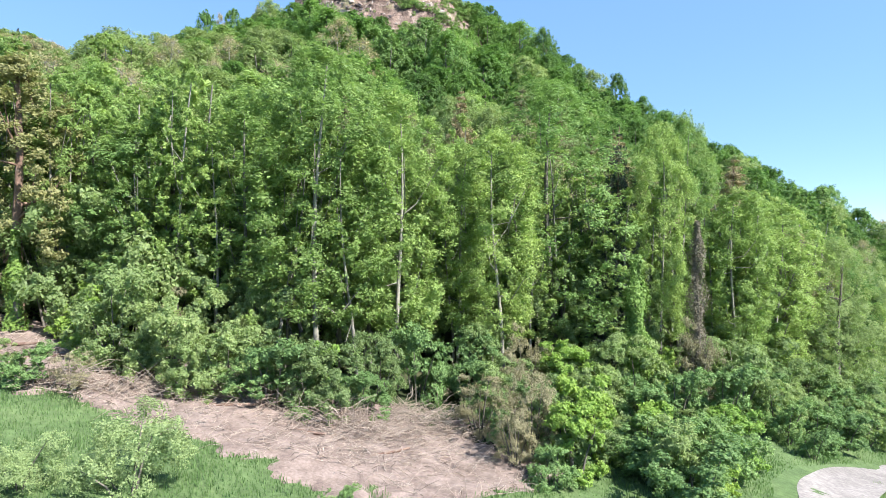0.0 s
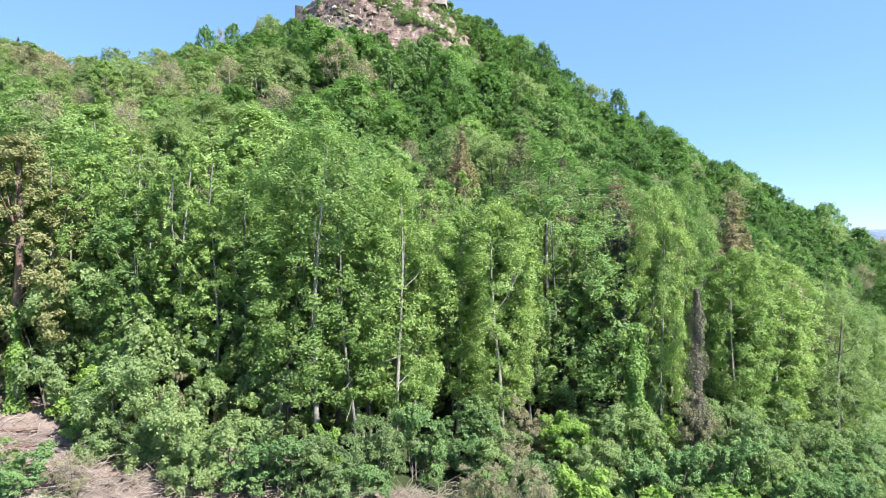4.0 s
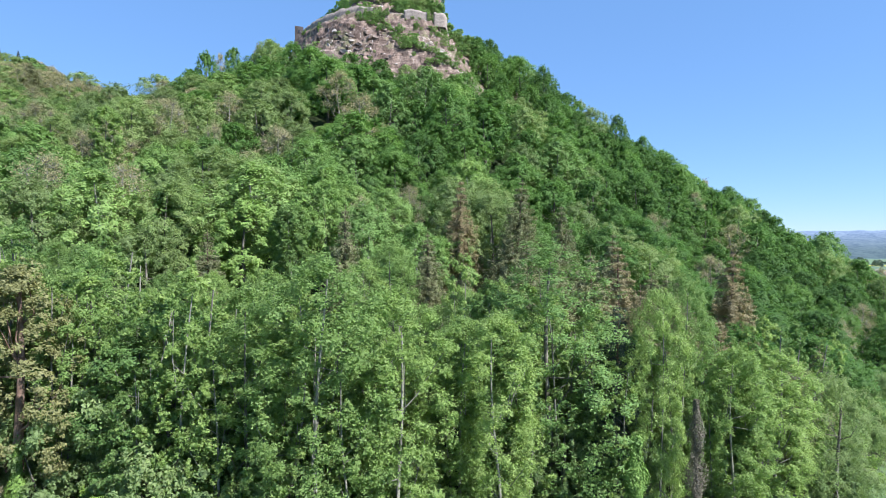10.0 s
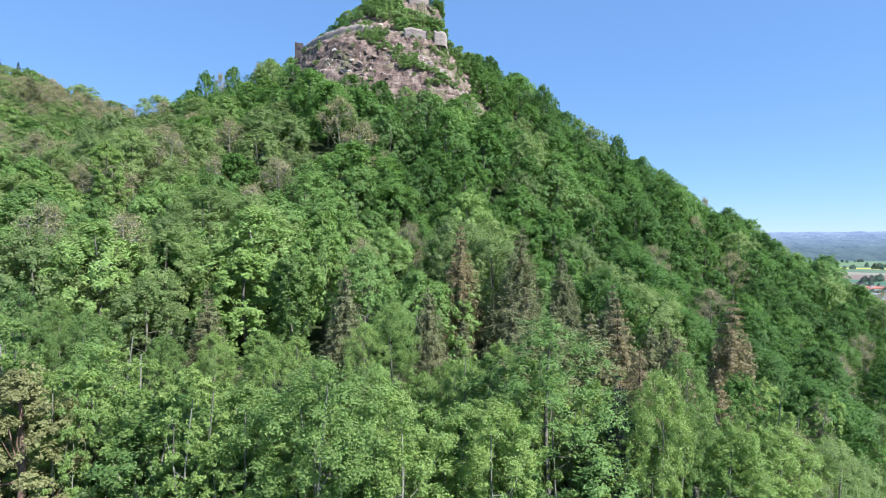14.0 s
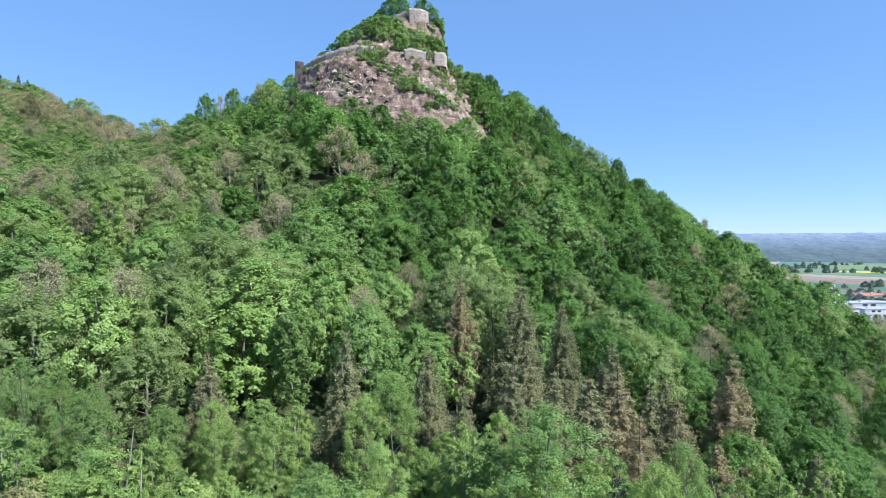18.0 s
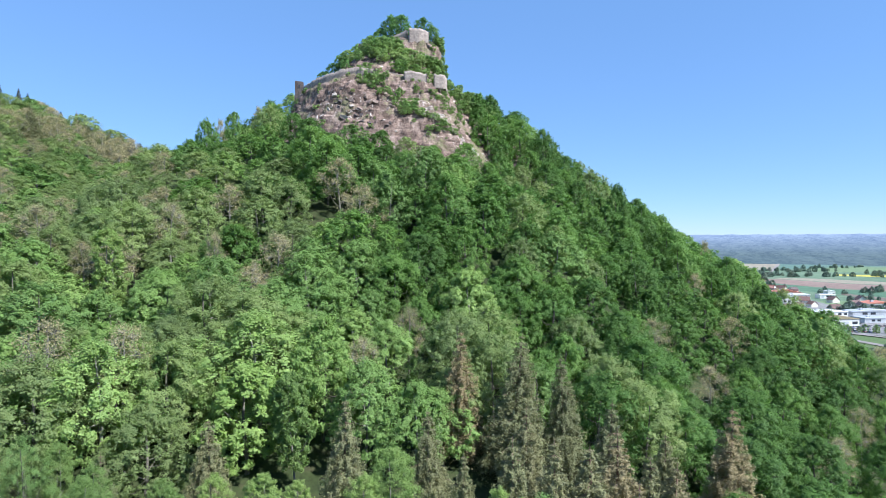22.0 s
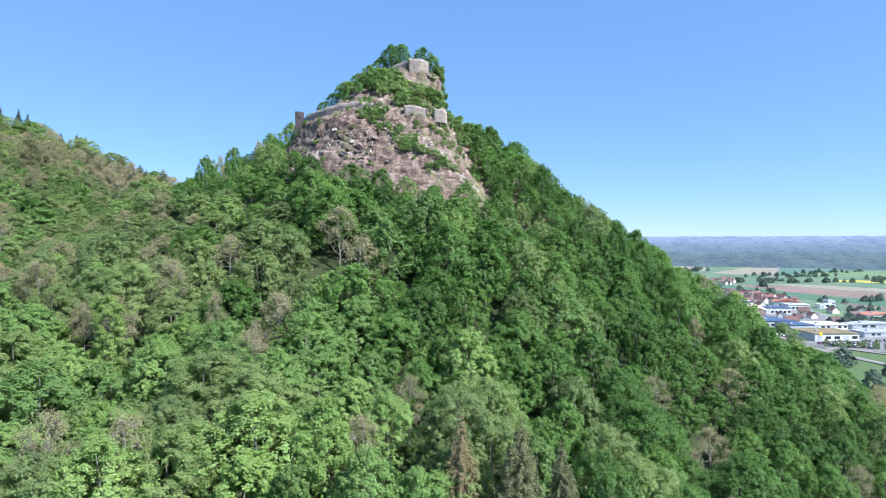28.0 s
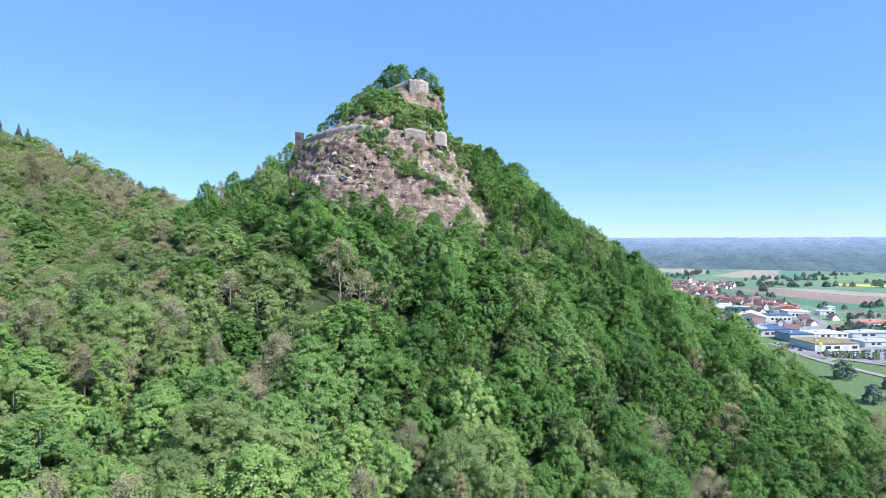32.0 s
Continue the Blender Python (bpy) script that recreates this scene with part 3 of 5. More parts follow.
def tube(path, radii, sides=7):
    """Corners and faces of a tapered tube along a path."""
    path = np.array(path, float)
    m = len(path)
    d = unit(np.gradient(path, axis=0))
    u = unit(np.cross(d, (0.31, 0.95, 0.05)))
    v = np.cross(d, u)
    a = np.linspace(0, 2 * math.pi, sides, endpoint=False)
    ring = u[:, None] * np.cos(a)[None, :, None] + v[:, None] * np.sin(a)[None, :, None]
    co = (path[:, None] + ring * np.array(radii)[:, None, None]).reshape(-1, 3)
    i = np.arange(m * sides).reshape(m, sides)
    j = np.roll(i, -1, 1)
    return co, np.stack([i[:-1], j[:-1], j[1:], i[1:]], -1).reshape(-1, 4)


def joined(pieces):
    co, fa, at = [], [], 0
    for c, f in pieces:
        co.append(c)
        fa.append(f + at)
        at += len(c)
    return np.concatenate(co), np.concatenate(fa)


def stem(rng, h, r0, lobes, lean=0.4, limbs=7, low=0.35, sides=6):
    """A bending trunk with limbs that reach into the lobes."""
    z = np.linspace(-0.8, h * 0.93, 9)
    bx, by = rng.normal(0, lean, 2)
    ph = rng.uniform(0, 6, 2)
    q = np.clip(z / h, 0, 1)
    path = np.stack([bx * q ** 1.5 + 0.18 * np.sin(q * 5 + ph[0]) - 0.18 * np.sin(ph[0]), by * q ** 1.5 + 0.18 * np.sin(q * 6 + ph[1]) - 0.18 * np.sin(ph[1]), z], 1)
    rad = r0 * (1 - 0.86 * q) + 0.012
    rad[0] *= 1.35
    pieces = [tube(path, rad, sides)]
    picks = rng.permutation(len(lobes))[:limbs]
    for k in picks:
        end = np.array(lobes[k][:3])
        zs = max(h * low * rng.uniform(0.7, 1.2), end[2] - rng.uniform(0.1, 0.25) * h)
        zs = min(zs, h * 0.85)
        start = np.array([np.interp(zs, z, path[:, 0]), np.interp(zs, z, path[:, 1]), zs])
        mid = (start + end) / 2 + (0, 0, -0.06 * h) + rng.normal(0, 0.15, 3)
        pts = [start, start * 0.6 + mid * 0.4, mid, mid * 0.45 + end * 0.55, end]
        r1 = np.interp(zs, z, rad) * 0.5
        pieces.append(tube(pts, np.linspace(r1, 0.02, 5), 4))
    return joined(pieces)


def broad_lobes(rng, h, w, base, count, taper=0.8):
    """Many small bosses over an egg-shaped crown, widest lower down or, with a larger taper, higher up, bulging unevenly."""
    out = []
    ph = rng.uniform(0, 6.283, 3)
    for k in range(count):
        q = (k + 0.5) / count
        z = base + (h - base) * (0.05 + 0.90 * q)
        full = math.sqrt(max(0.03, 1 - abs(2 * (0.05 + 0.9 * q) ** taper - 0.8) ** 2.4 * (0.75 if q < 0.4 else 0.97)))
        a = k * 2.39996 + rng.uniform(-0.3, 0.3)
        bulge = 1 + 0.16 * math.sin(a * 2 + ph[0]) + 0.12 * math.sin(a * 3 + 5 * q + ph[1])
        r_ = w * full * bulge * 0.80 * rng.uniform(0.72, 1.04)
        out.append((r_ * math.cos(a), r_ * math.sin(a), z, w * rng.uniform(0.17, 0.31), rng.uniform(0.85, 1.2)))
    out.append((0, 0, h - w * 0.22, w * 0.26, 0.9))
    return out


def tree_proto(name, label, category, seed, h, w, base, count, n, size, mat, bark, trunk_r, lean=0.4, limbs=6, group="", droop=0.3, taper=0.8, hollow=0.6, ragged=0.45, fuzz=1.12):
    rng = np.random.default_rng(seed)
    root = tagged(new(name), label, category, group)
    lobes = broad_lobes(rng, h, w, base, count, taper)
    co, fa = stem(rng, h, trunk_r, lobes, lean, limbs)
    t = new("trunk", quick_mesh("trunk", co, fa, bark))
    t.parent = root
    p, d = lobed_points(rng, n, lobes, hollow, fuzz=fuzz)
    co, fa = leaves(p, unit(d + ragged * rng.normal(size=d.shape) + (0, 0, droop)), size, rng)
    c = new("crown", quick_mesh("crown", co, fa, mat, False))
    c.parent = root
    return root


def spruce_proto(name, label, category, seed, h, w, n, size, mat, bark, group="", tiers=16, sparse=0.0):
    """A conifer: whorls of drooping boughs, each a comb of needle sprays, thinning to a pointed tip."""
    rng = np.random.default_rng(seed)
    root = tagged(new(name), label, category, group)
    pieces = [tube([(0, 0, -0.8), (0.05, 0, h * 0.3), (0, 0.06, h * 0.7), (0, 0, h)], (h * 0.014 + 0.05, h * 0.011 + 0.03, h * 0.006 + 0.02, 0.015), 7)]
    pts, nor = [], []
    for k in range(tiers):
        q = (k + rng.uniform(0, 0.8)) / tiers
        z = h * (0.14 + 0.84 * q)
        reach = w * (1 - q) ** 0.72 * rng.uniform(0.88, 1.08) + 0.2
        boughs = max(5, int(11 * (1 - q) + 4))
        for b in range(boughs):
            if rng.uniform() < sparse:
                continue
            a = b * 6.283 / boughs + rng.uniform(-0.35, 0.35) + k
            L = reach * rng.uniform(0.65, 1.12)
            m = max(3, int(n * L / (w * tiers * 4.2)))
            s = rng.uniform(0.12, 1, m) ** 0.8
            side = rng.normal(0, 0.22, m) * L * (1.15 - s)
            px = math.cos(a) * s * L - math.sin(a) * side
            py = math.sin(a) * s * L + math.cos(a) * side
            pz = z - 0.28 * L * s + 0.12 * L * s ** 3 - np.abs(rng.normal(0, 0.24, m)) * L
            pts.append(np.stack([px, py, pz], 1))
            nor.append(np.stack([math.cos(a) * 0.5 + 0 * s, math.sin(a) * 0.5 + 0 * s, 0.75 + 0 * s], 1))
            if k % 2 == 0 and b % 2 == 0:
                pieces.append(tube([(0, 0, z), (math.cos(a) * L * 0.5, math.sin(a) * L * 0.5, z - 0.12 * L), (math.cos(a) * L * 0.95, math.sin(a) * L * 0.95, z - 0.2 * L)], (0.045, 0.03, 0.012), 4))
    co, fa = joined(pieces)
    t = new("trunk", quick_mesh("trunk", co, fa, bark))
    t.parent = root
    p, d = np.concatenate(pts), np.concatenate(nor)
    co, fa = leaves(p, unit(d + 0.55 * rng.normal(size=d.shape)), size, rng, 0.45)
    c = new("crown", quick_mesh("crown", co, fa, mat, False))
    c.parent = root
    return root


def bare_proto(name, label, category, seed, h, w, bark, group="", twigs=260, haze=0, mat=None, size=0.2):
    """A tree before leaf: trunk, limbs and many thin branches, with a thin veil of buds."""
    rng = np.random.default_rng(seed)
    root = tagged(new(name), label, category, group)
    lobes = broad_lobes(rng, h, w, h * 0.35, 14)
    co, fa = stem(rng, h, 0.10 + 0.006 * h, lobes, 0.4, 13, 0.3)
    pieces = [(co, fa)]
    tips = []
    for k in range(twigs):
        L = lobes[rng.integers(len(lobes))]
        c = np.array(L[:3])
        d = unit(rng.normal(size=3) + (0, 0, 0.7))
        s = c + d * L[3] * rng.uniform(0.0, 0.4)
        e = s + unit(d + 0.3 * rng.normal(size=3)) * L[3] * rng.uniform(0.5, 1.0)
        tips.append((s + e) / 2 + d * 0.3)
        tips.append(e)
        pieces.append(tube([s, (s + e) / 2 + rng.normal(0, 0.08, 3), e], (0.045, 0.03, 0.012), 3))
    co, fa = joined(pieces)
    t = new("trunk", quick_mesh("trunk", co, fa, bark))
    t.parent = root
    if haze:
        tips = np.array(tips)
        p = tips[rng.integers(len(tips), size=haze)] + rng.normal(0, 0.35, (haze, 3))
        co, fa = leaves(p, unit(rng.normal(size=(haze, 3)) + (0, 0, 0.3)), size, rng)
        c = new("crown", quick_mesh("crown", co, fa, mat, False))
        c.parent = root
    return root


def kept_aside(ob):
    """Takes the pattern itself out of the scene once its copies stand."""
    for o in [*ob.children_recursive, ob]:
        bpy.data.objects.remove(o)


def plant(ob, x, y, scale=1.0, squash=1.0, turn=None, lean=0.0, sink=0.15):
    a = RNG.uniform(0, 360) if turn is None else turn
    z = float(height(x, y)) - sink
    return copy_thing(ob, pose(x, y, z, RNG.normal(0, lean), RNG.normal(0, lean), a) @ Matrix.Diagonal((scale * squash, scale * squash, scale, 1)))


NEAR, MID, FAR = 0, 1, 2
KINDS = {}
# kind: name, label, category, height, half-width, crown base, lobes, material, bark, trunk radius
SPEC = {
    "oak": ("oak_tree", "dense dark green oak in full spring leaf on the steep slope", "tree", 11.5, 5.4, 1.2, 58, LEAF_OAK, BARK, 0.26),
    "beech": ("beech_tree", "fresh bright green beech with a rounded crown in the hillside wood", "tree", 13.0, 5.2, 2.2, 58, LEAF_BEECH, BARK_PALE, 0.24),
    "ash": ("ash_tree", "tall slender ash with light green young leaves and a pale stem", "tree", 18.5, 2.9, 3.6, 84, LEAF_ASH, BARK_PALE, 0.15),
    "hornbeam": ("hornbeam_tree", "olive-green hornbeam just coming into leaf among the wood", "tree", 12.0, 5.0, 2.0, 54, LEAF_OLIVE, BARK, 0.22),
    "linden": ("linden_tree", "tall bright green linden with a full hanging crown", "tree", 19.5, 4.4, 1.5, 90, LEAF_BEECH, BARK, 0.24),
    "maple": ("maple_tree", "yellow-green maple with bright new leaves in the wood", "tree", 13.0, 4.8, 2.0, 54, LEAF_LIME, BARK, 0.22),
}
LEAFS = {NEAR: (36000, 0.074), MID: (20000, 0.135), FAR: (10000, 0.19)}
for k, (nm, lab, cat, h, w, b, cnt, mat, bark, tr) in SPEC.items():
    for lod in (MID, FAR) if k in ("oak", "beech") else (NEAR, MID, FAR):
        n, size = LEAFS[lod]
        thin, size = (1.15, size * 0.78) if k == "hornbeam" else (1.0, size)
        KINDS[k, lod] = [tree_proto(nm, lab, cat, 31 * v + 7 * lod + len(k) * 3, h * (0.93 + 0.09 * v), w * (0.92 + 0.1 * v), b, cnt, int(n * thin), size, mat, bark, tr, limbs=(8, 6, 3)[lod], taper={"ash": 1.9, "linden": 1.2, "hornbeam": 1.1}.get(k, 0.8), hollow=(0.1 if k == "ash" else 0.55), ragged=(0.6 if k == "ash" else 0.34), fuzz=(1.7 if k == "ash" else 1.2), group=nm.replace("_", " ") + "s of the wood") for v in range(3 if lod else 4)]
for lod in (NEAR, MID, FAR):
    n, size = LEAFS[lod]
    KINDS["spruce", lod] = [spruce_proto("spruce_tree", "grey-green spruce with drooping boughs and brownish tips", "conifer", 60 + v + 5 * lod, 17, 4.0, int(n * 2.0), size * 0.78, NEEDLE, BARK_RED, "spruces in the wood", tiers=27, sparse=0.0) for v in range(2)]
    KINDS["dark", lod] = [spruce_proto("dark_spruce", "dark spruce with near-black needles on hanging boughs", "conifer", 70 + v + 5 * lod, 17, 4.2, int(n * 2.2), size * 0.8, NEEDLE_DARK, BARK_RED, "dark spruces", tiers=30) for v in range(2)]
    KINDS["larch", lod] = [spruce_proto("dying_spruce", "drought-browned spruce with thinning rusty needles", "conifer", 80 + v + 5 * lod, 16, 3.8, int(n * 1.7), size * 0.78, NEEDLE_BROWN, BARK_RED, "browned spruces in the wood", tiers=25, sparse=0.06) for v in range(2)]
    KINDS["bare", lod] = [bare_proto("bare_tree", "grey leafless tree with a fine mesh of twigs", "tree", 90 + v + 5 * lod, 13, 3.6, BARK_PALE, "leafless trees in the wood", (420, 300, 190)[lod], (6000, 3800, 2000)[lod], TWIG, (0.055, 0.09, 0.14)[lod]) for v in range(2)]


KINDS["pole", NEAR] = [tree_proto("young_ash", "slender young ash with a bare pale stem and thin crown", "tree", 151 + v, 15, 1.9, 3.4, 40, 11000, 0.075, LEAF_ASH, BARK_PALE, 0.11, 0.9, 5, "young ashes at the wood edge", taper=1.9, hollow=0.2, ragged=0.8) for v in range(3)]
KINDS["pine", NEAR] = [tree_proto("pine_tree", "tall pine with a bare reddish trunk and olive-brown needles", "conifer", 141 + v, 17, 3.4, 4.0, 60, 30000, 0.075, NEEDLE_OLIVE, BARK_RED, 0.36, 0.2, 9, "pines at the edge of the wood", hollow=0.3) for v in range(2)]

KINDS["under", NEAR] = [tree_proto("young_maple", "young leafy maple growing under the taller trees", "tree", 161 + v, 7.5, 2.1, 0.8, 34, 11000, 0.075, LEAF_SHRUB, BARK, 0.07, 0.5, 0, "young maples under the wood", taper=1.2, hollow=0.1, ragged=0.6) for v in range(3)]


def edge(x):
    return float(np.interp(x, *EDGE))


def polar(x, y):
    return math.hypot(x - AX, y - AY), math.degrees(math.atan2(x - AX, -(y - AY)))


def choose(x, y):
    """Which kind grows where: dark oaks on the right flank, olive and bare trees on the left, ash at the foot."""
    r, phi = polar(x, y)
    u = RNG.uniform()
    patch = float(waves(x, y, 60, 21))
    if y < 62:
        return "ash" if u < 0.68 else "linden" if u < 0.84 else "hornbeam" if u < 0.93 else "maple"
    if -3 < x < 50 and 57 < y < 82:
        return "larch" if u < 0.08 else "spruce" if u < 0.25 else "oak" if u < 0.92 else "hornbeam"
    if x > 26 and y < 130:
        return "oak" if u < 0.86 else "hornbeam" if u < 0.95 else "bare"
    if phi > -2 and r < 135 or r < 95 or x > 12 and y > 82:
        if phi > 10 and r < 110:
            return "oak" if u < 0.9 else "hornbeam"
        return "oak" if u < 0.72 else "beech" if u < 0.86 else "hornbeam" if u < 0.96 else "bare"
    if y > 250:
        return "bare" if u < 0.68 else "hornbeam" if u < 0.86 else "spruce" if u < 0.93 else "beech"
    if x < -30 and y > 110 or patch > 0.35:
        return "hornbeam" if u < 0.46 else "bare" if u < 0.72 else "beech" if u < 0.92 else "oak"
    return "beech" if u < 0.45 else "ash" if u < 0.6 else "hornbeam" if u < 0.78 else "oak" if u < 0.82 else "bare" if u < 0.93 else "maple"


TALL = {"oak": 11.5, "beech": 13, "ash": 18.5, "hornbeam": 12, "maple": 13, "linden": 19.5, "pole": 15, "spruce": 17, "larch": 16, "bare": 13, "dark": 17, "pine": 17}
# the trees that stand out: place, kind, height, width against the pattern's
LANDMARKS = (
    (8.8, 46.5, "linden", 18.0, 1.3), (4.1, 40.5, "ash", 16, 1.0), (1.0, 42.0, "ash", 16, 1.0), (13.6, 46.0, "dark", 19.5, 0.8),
    (23.0, 46.5, "ash", 16.5, 1.0), (27.5, 49.0, "ash", 15.0, 1.1), (-25.3, 35.0, "pine", 16.5, 1.1), (-29.5, 36.0, "pine", 17, 1.1),
    (-7.6, 35.5, "ash", 17, 1.2), (-12.5, 37.0, "ash", 15.5, 1.1), (-3.0, 37.5, "ash", 17, 1.1), (-18.5, 39.0, "linden", 14.5, 1.1),
    (16.4, 44.0, "ash", 17, 0.7), (18.6, 46.0, "ash", 18, 0.7), (33.0, 55.0, "bare", 14, 0.9), (36.0, 53.0, "hornbeam", 14, 1.0),
    (-16.0, 36.0, "pole", 13, 1.2), (-10.0, 35.0, "pole", 14, 1.1), (-5.2, 35.2, "pole", 15, 1.0), (12.0, 62.0, "spruce", 17.6, 1.15), (19.6, 66.0, "larch", 18.1, 1.35), (16.0, 63.0, "spruce", 17.2, 1.35), (26.0, 66.0, "larch", 16.8, 1.3), (20.5, 61.0, "larch", 15.5, 1.2), (29.5, 63.0, "larch", 14.6, 1.1),
    (23.4, 66.5, "spruce", 16.3, 1.15), (7.6, 63.0, "spruce", 16.3, 1.1), (2.2, 63.0, "spruce", 13.8, 0.8), (-1.6, 69.0, "spruce", 14.6, 0.9),
    (-10.8, 63.5, "spruce", 18.1, 1.0), (-26.0, 65.0, "spruce", 13.8, 0.9), (34.5, 62.0, "spruce", 12.0, 0.9), (41.5, 64.0, "spruce", 12.9, 1.0),
    (29.0, 76.0, "spruce", 14.6, 0.9), (46.0, 72.0, "spruce", 12.9, 0.9), (10.0, 72.0, "spruce", 14.6, 0.9), (-35.0, 60.0, "spruce", 11.2, 0.7),
    (-17.0, 83.0, "maple", 17, 1.15), (-44.0, 113.0, "bare", 16, 0.7), (-41.5, 76.0, "bare", 16, 1.25), (-50.0, 74.0, "bare", 17, 1.2),
    (-73.7, 183.0, "oak", 14, 0.8), (-68.1, 192.0, "oak", 15.5, 0.75), (-62.0, 198.0, "bare", 13.5, 0.7), (-58.0, 205.0, "oak", 11, 0.8), (-75.5, 176.0, "oak", 10.5, 0.8), (-70.5, 186.0, "bare", 14, 0.6), (-104.0, 233.0, "oak", 12, 0.8), (-95.0, 226.0, "oak", 12, 0.8), (-84.0, 215.0, "bare", 14, 0.7), (-60.5, 208.0, "oak", 12, 0.8),
    (33.0, 195.0, "oak", 14.5, 0.75), (53.0, 179.0, "oak", 15.3, 0.75), (62.1, 184.0, "oak", 12.8, 0.75), (70.5, 190.0, "oak", 13.2, 0.75), (24.0, 210.0, "oak", 10, 0.8), (88.2, 198.0, "bare", 19, 0.75), (92.0, 176.0, "oak", 12, 0.9),
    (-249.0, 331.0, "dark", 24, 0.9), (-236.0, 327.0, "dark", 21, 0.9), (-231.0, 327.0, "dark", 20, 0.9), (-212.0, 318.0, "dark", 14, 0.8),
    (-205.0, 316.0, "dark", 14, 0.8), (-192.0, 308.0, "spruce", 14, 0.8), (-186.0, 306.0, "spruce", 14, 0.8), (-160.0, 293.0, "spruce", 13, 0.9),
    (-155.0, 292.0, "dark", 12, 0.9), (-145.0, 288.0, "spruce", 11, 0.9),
)


def grow_wood():
    cells, count = {}, collections.Counter()
    step = 7.5
    for x, y, kind, h, wide in LANDMARKS:
        lod = NEAR if y < 62 else MID if y < 125 else FAR
        protos = KINDS[kind, lod]
        size = h / TALL[kind]
        plant(protos[RNG.integers(len(protos))], x, y, size, wide / size, lean=1)
        if kind != "bare":
            cells.setdefault((int(x // step), int(y // step)), []).append((x, y))
    spots = [(x + RNG.uniform(-3, 3), y + RNG.uniform(-3, 3)) for y in np.arange(34, 352, 1.7) for x in np.arange(-300, 170, 1.7) if abs(x) < 0.8 * y + 12]
    RNG.shuffle(spots)
    for x, y in spots:
        r, phi = polar(x, y)
        if y < edge(x) + 1.5 or y > 250 and x > -110 or y > 300 + 0.35 * (-100 - x):
            continue
        if r < (70 - 0.3 * abs(phi + 30) if phi < -8 else 67 - 0.2 * (phi + 8) if phi < 22 else 61 - 1.9 * (phi - 22) if phi < 40 else 26):
            continue
        if float(height(x, y)) < -13 or y > 250 and r < 70:
            continue
        gap = 3.9 if y < 62 else 6.7
        i, j = int(x // step), int(y // step)
        if any((x - a) ** 2 + (y - b) ** 2 < gap * gap for di in (-1, 0, 1) for dj in (-1, 0, 1) for a, b in cells.get((i + di, j + dj), ())):
            continue
        cells.setdefault((i, j), []).append((x, y))
        kind = choose(x, y)
        lod = NEAR if y < 62 else MID if y < 125 else FAR
        size = RNG.uniform(0.78, 1.18)
        if y < 62:
            size = RNG.uniform(0.74, 0.92) * (0.82 if x < -12 else 0.9 if x < 2 else 1.0)
        if y > 62:
            size *= 1.07 if x < 15 and r > 85 else 1.08
        wide = RNG.uniform(0.9, 1.15) if y < 62 or phi > -4 else RNG.uniform(1.0, 1.3)
        if x < -38 and y > 140 and r > 76:
            size, wide = size * 0.62, wide * 1.4
        if r < 80:
            size *= 0.84 if phi > 24 else 0.72 if phi > -40 else 0.74
        if kind == "ash" and y > 62:
            size *= 0.8
        if 46 < y < 62:
            size *= 0.88
        if y > 250:
            size *= 1.38
        if phi > 20 and r >= 80 and y < 192:
            size *= 0.86
        if x > 8 and y < 62:
            size *= 0.84
        protos = KINDS[kind, lod]
        plant(protos[RNG.integers(len(protos))], x, y, size, wide, lean=2)
        count[kind, lod] += 1
    print("trees", sum(count.values()), dict(count))


grow_wood()
for k in range(84):
    x = RNG.uniform(-30, 40)
    y = edge(x) + RNG.uniform(-0.3, 7)
    plant(KINDS["pole", NEAR][RNG.integers(3)], x, y, RNG.uniform(0.75, 1.2), RNG.uniform(0.8, 1.2), lean=3.5)
for k in range(105):
    x = RNG.uniform(-36, 48)
    y = edge(x) + 0.8 + 11 * RNG.uniform() ** 1.3
    plant(KINDS["under", NEAR][RNG.integers(3)], x, y, RNG.uniform(0.6, 1.35), RNG.uniform(0.85, 1.2), lean=3)
for x, y, kind, size in ((-44.0, 80.0, "beech", 0.95), (-40.0, 84.5, "hornbeam", 1.0), (-36.5, 79.0, "beech", 0.9), (-48.5, 85.0, "maple", 0.9), (-42.0, 75.0, "hornbeam", 0.9), (2.5, 84.0, "hornbeam", 0.95), (0.0, 79.5, "beech", 0.85)):
    plant(KINDS[kind, MID][RNG.integers(3)], x, y, size, 1.1, lean=2)
for group in KINDS.values():
    for ob in group:
        kept_aside(ob)


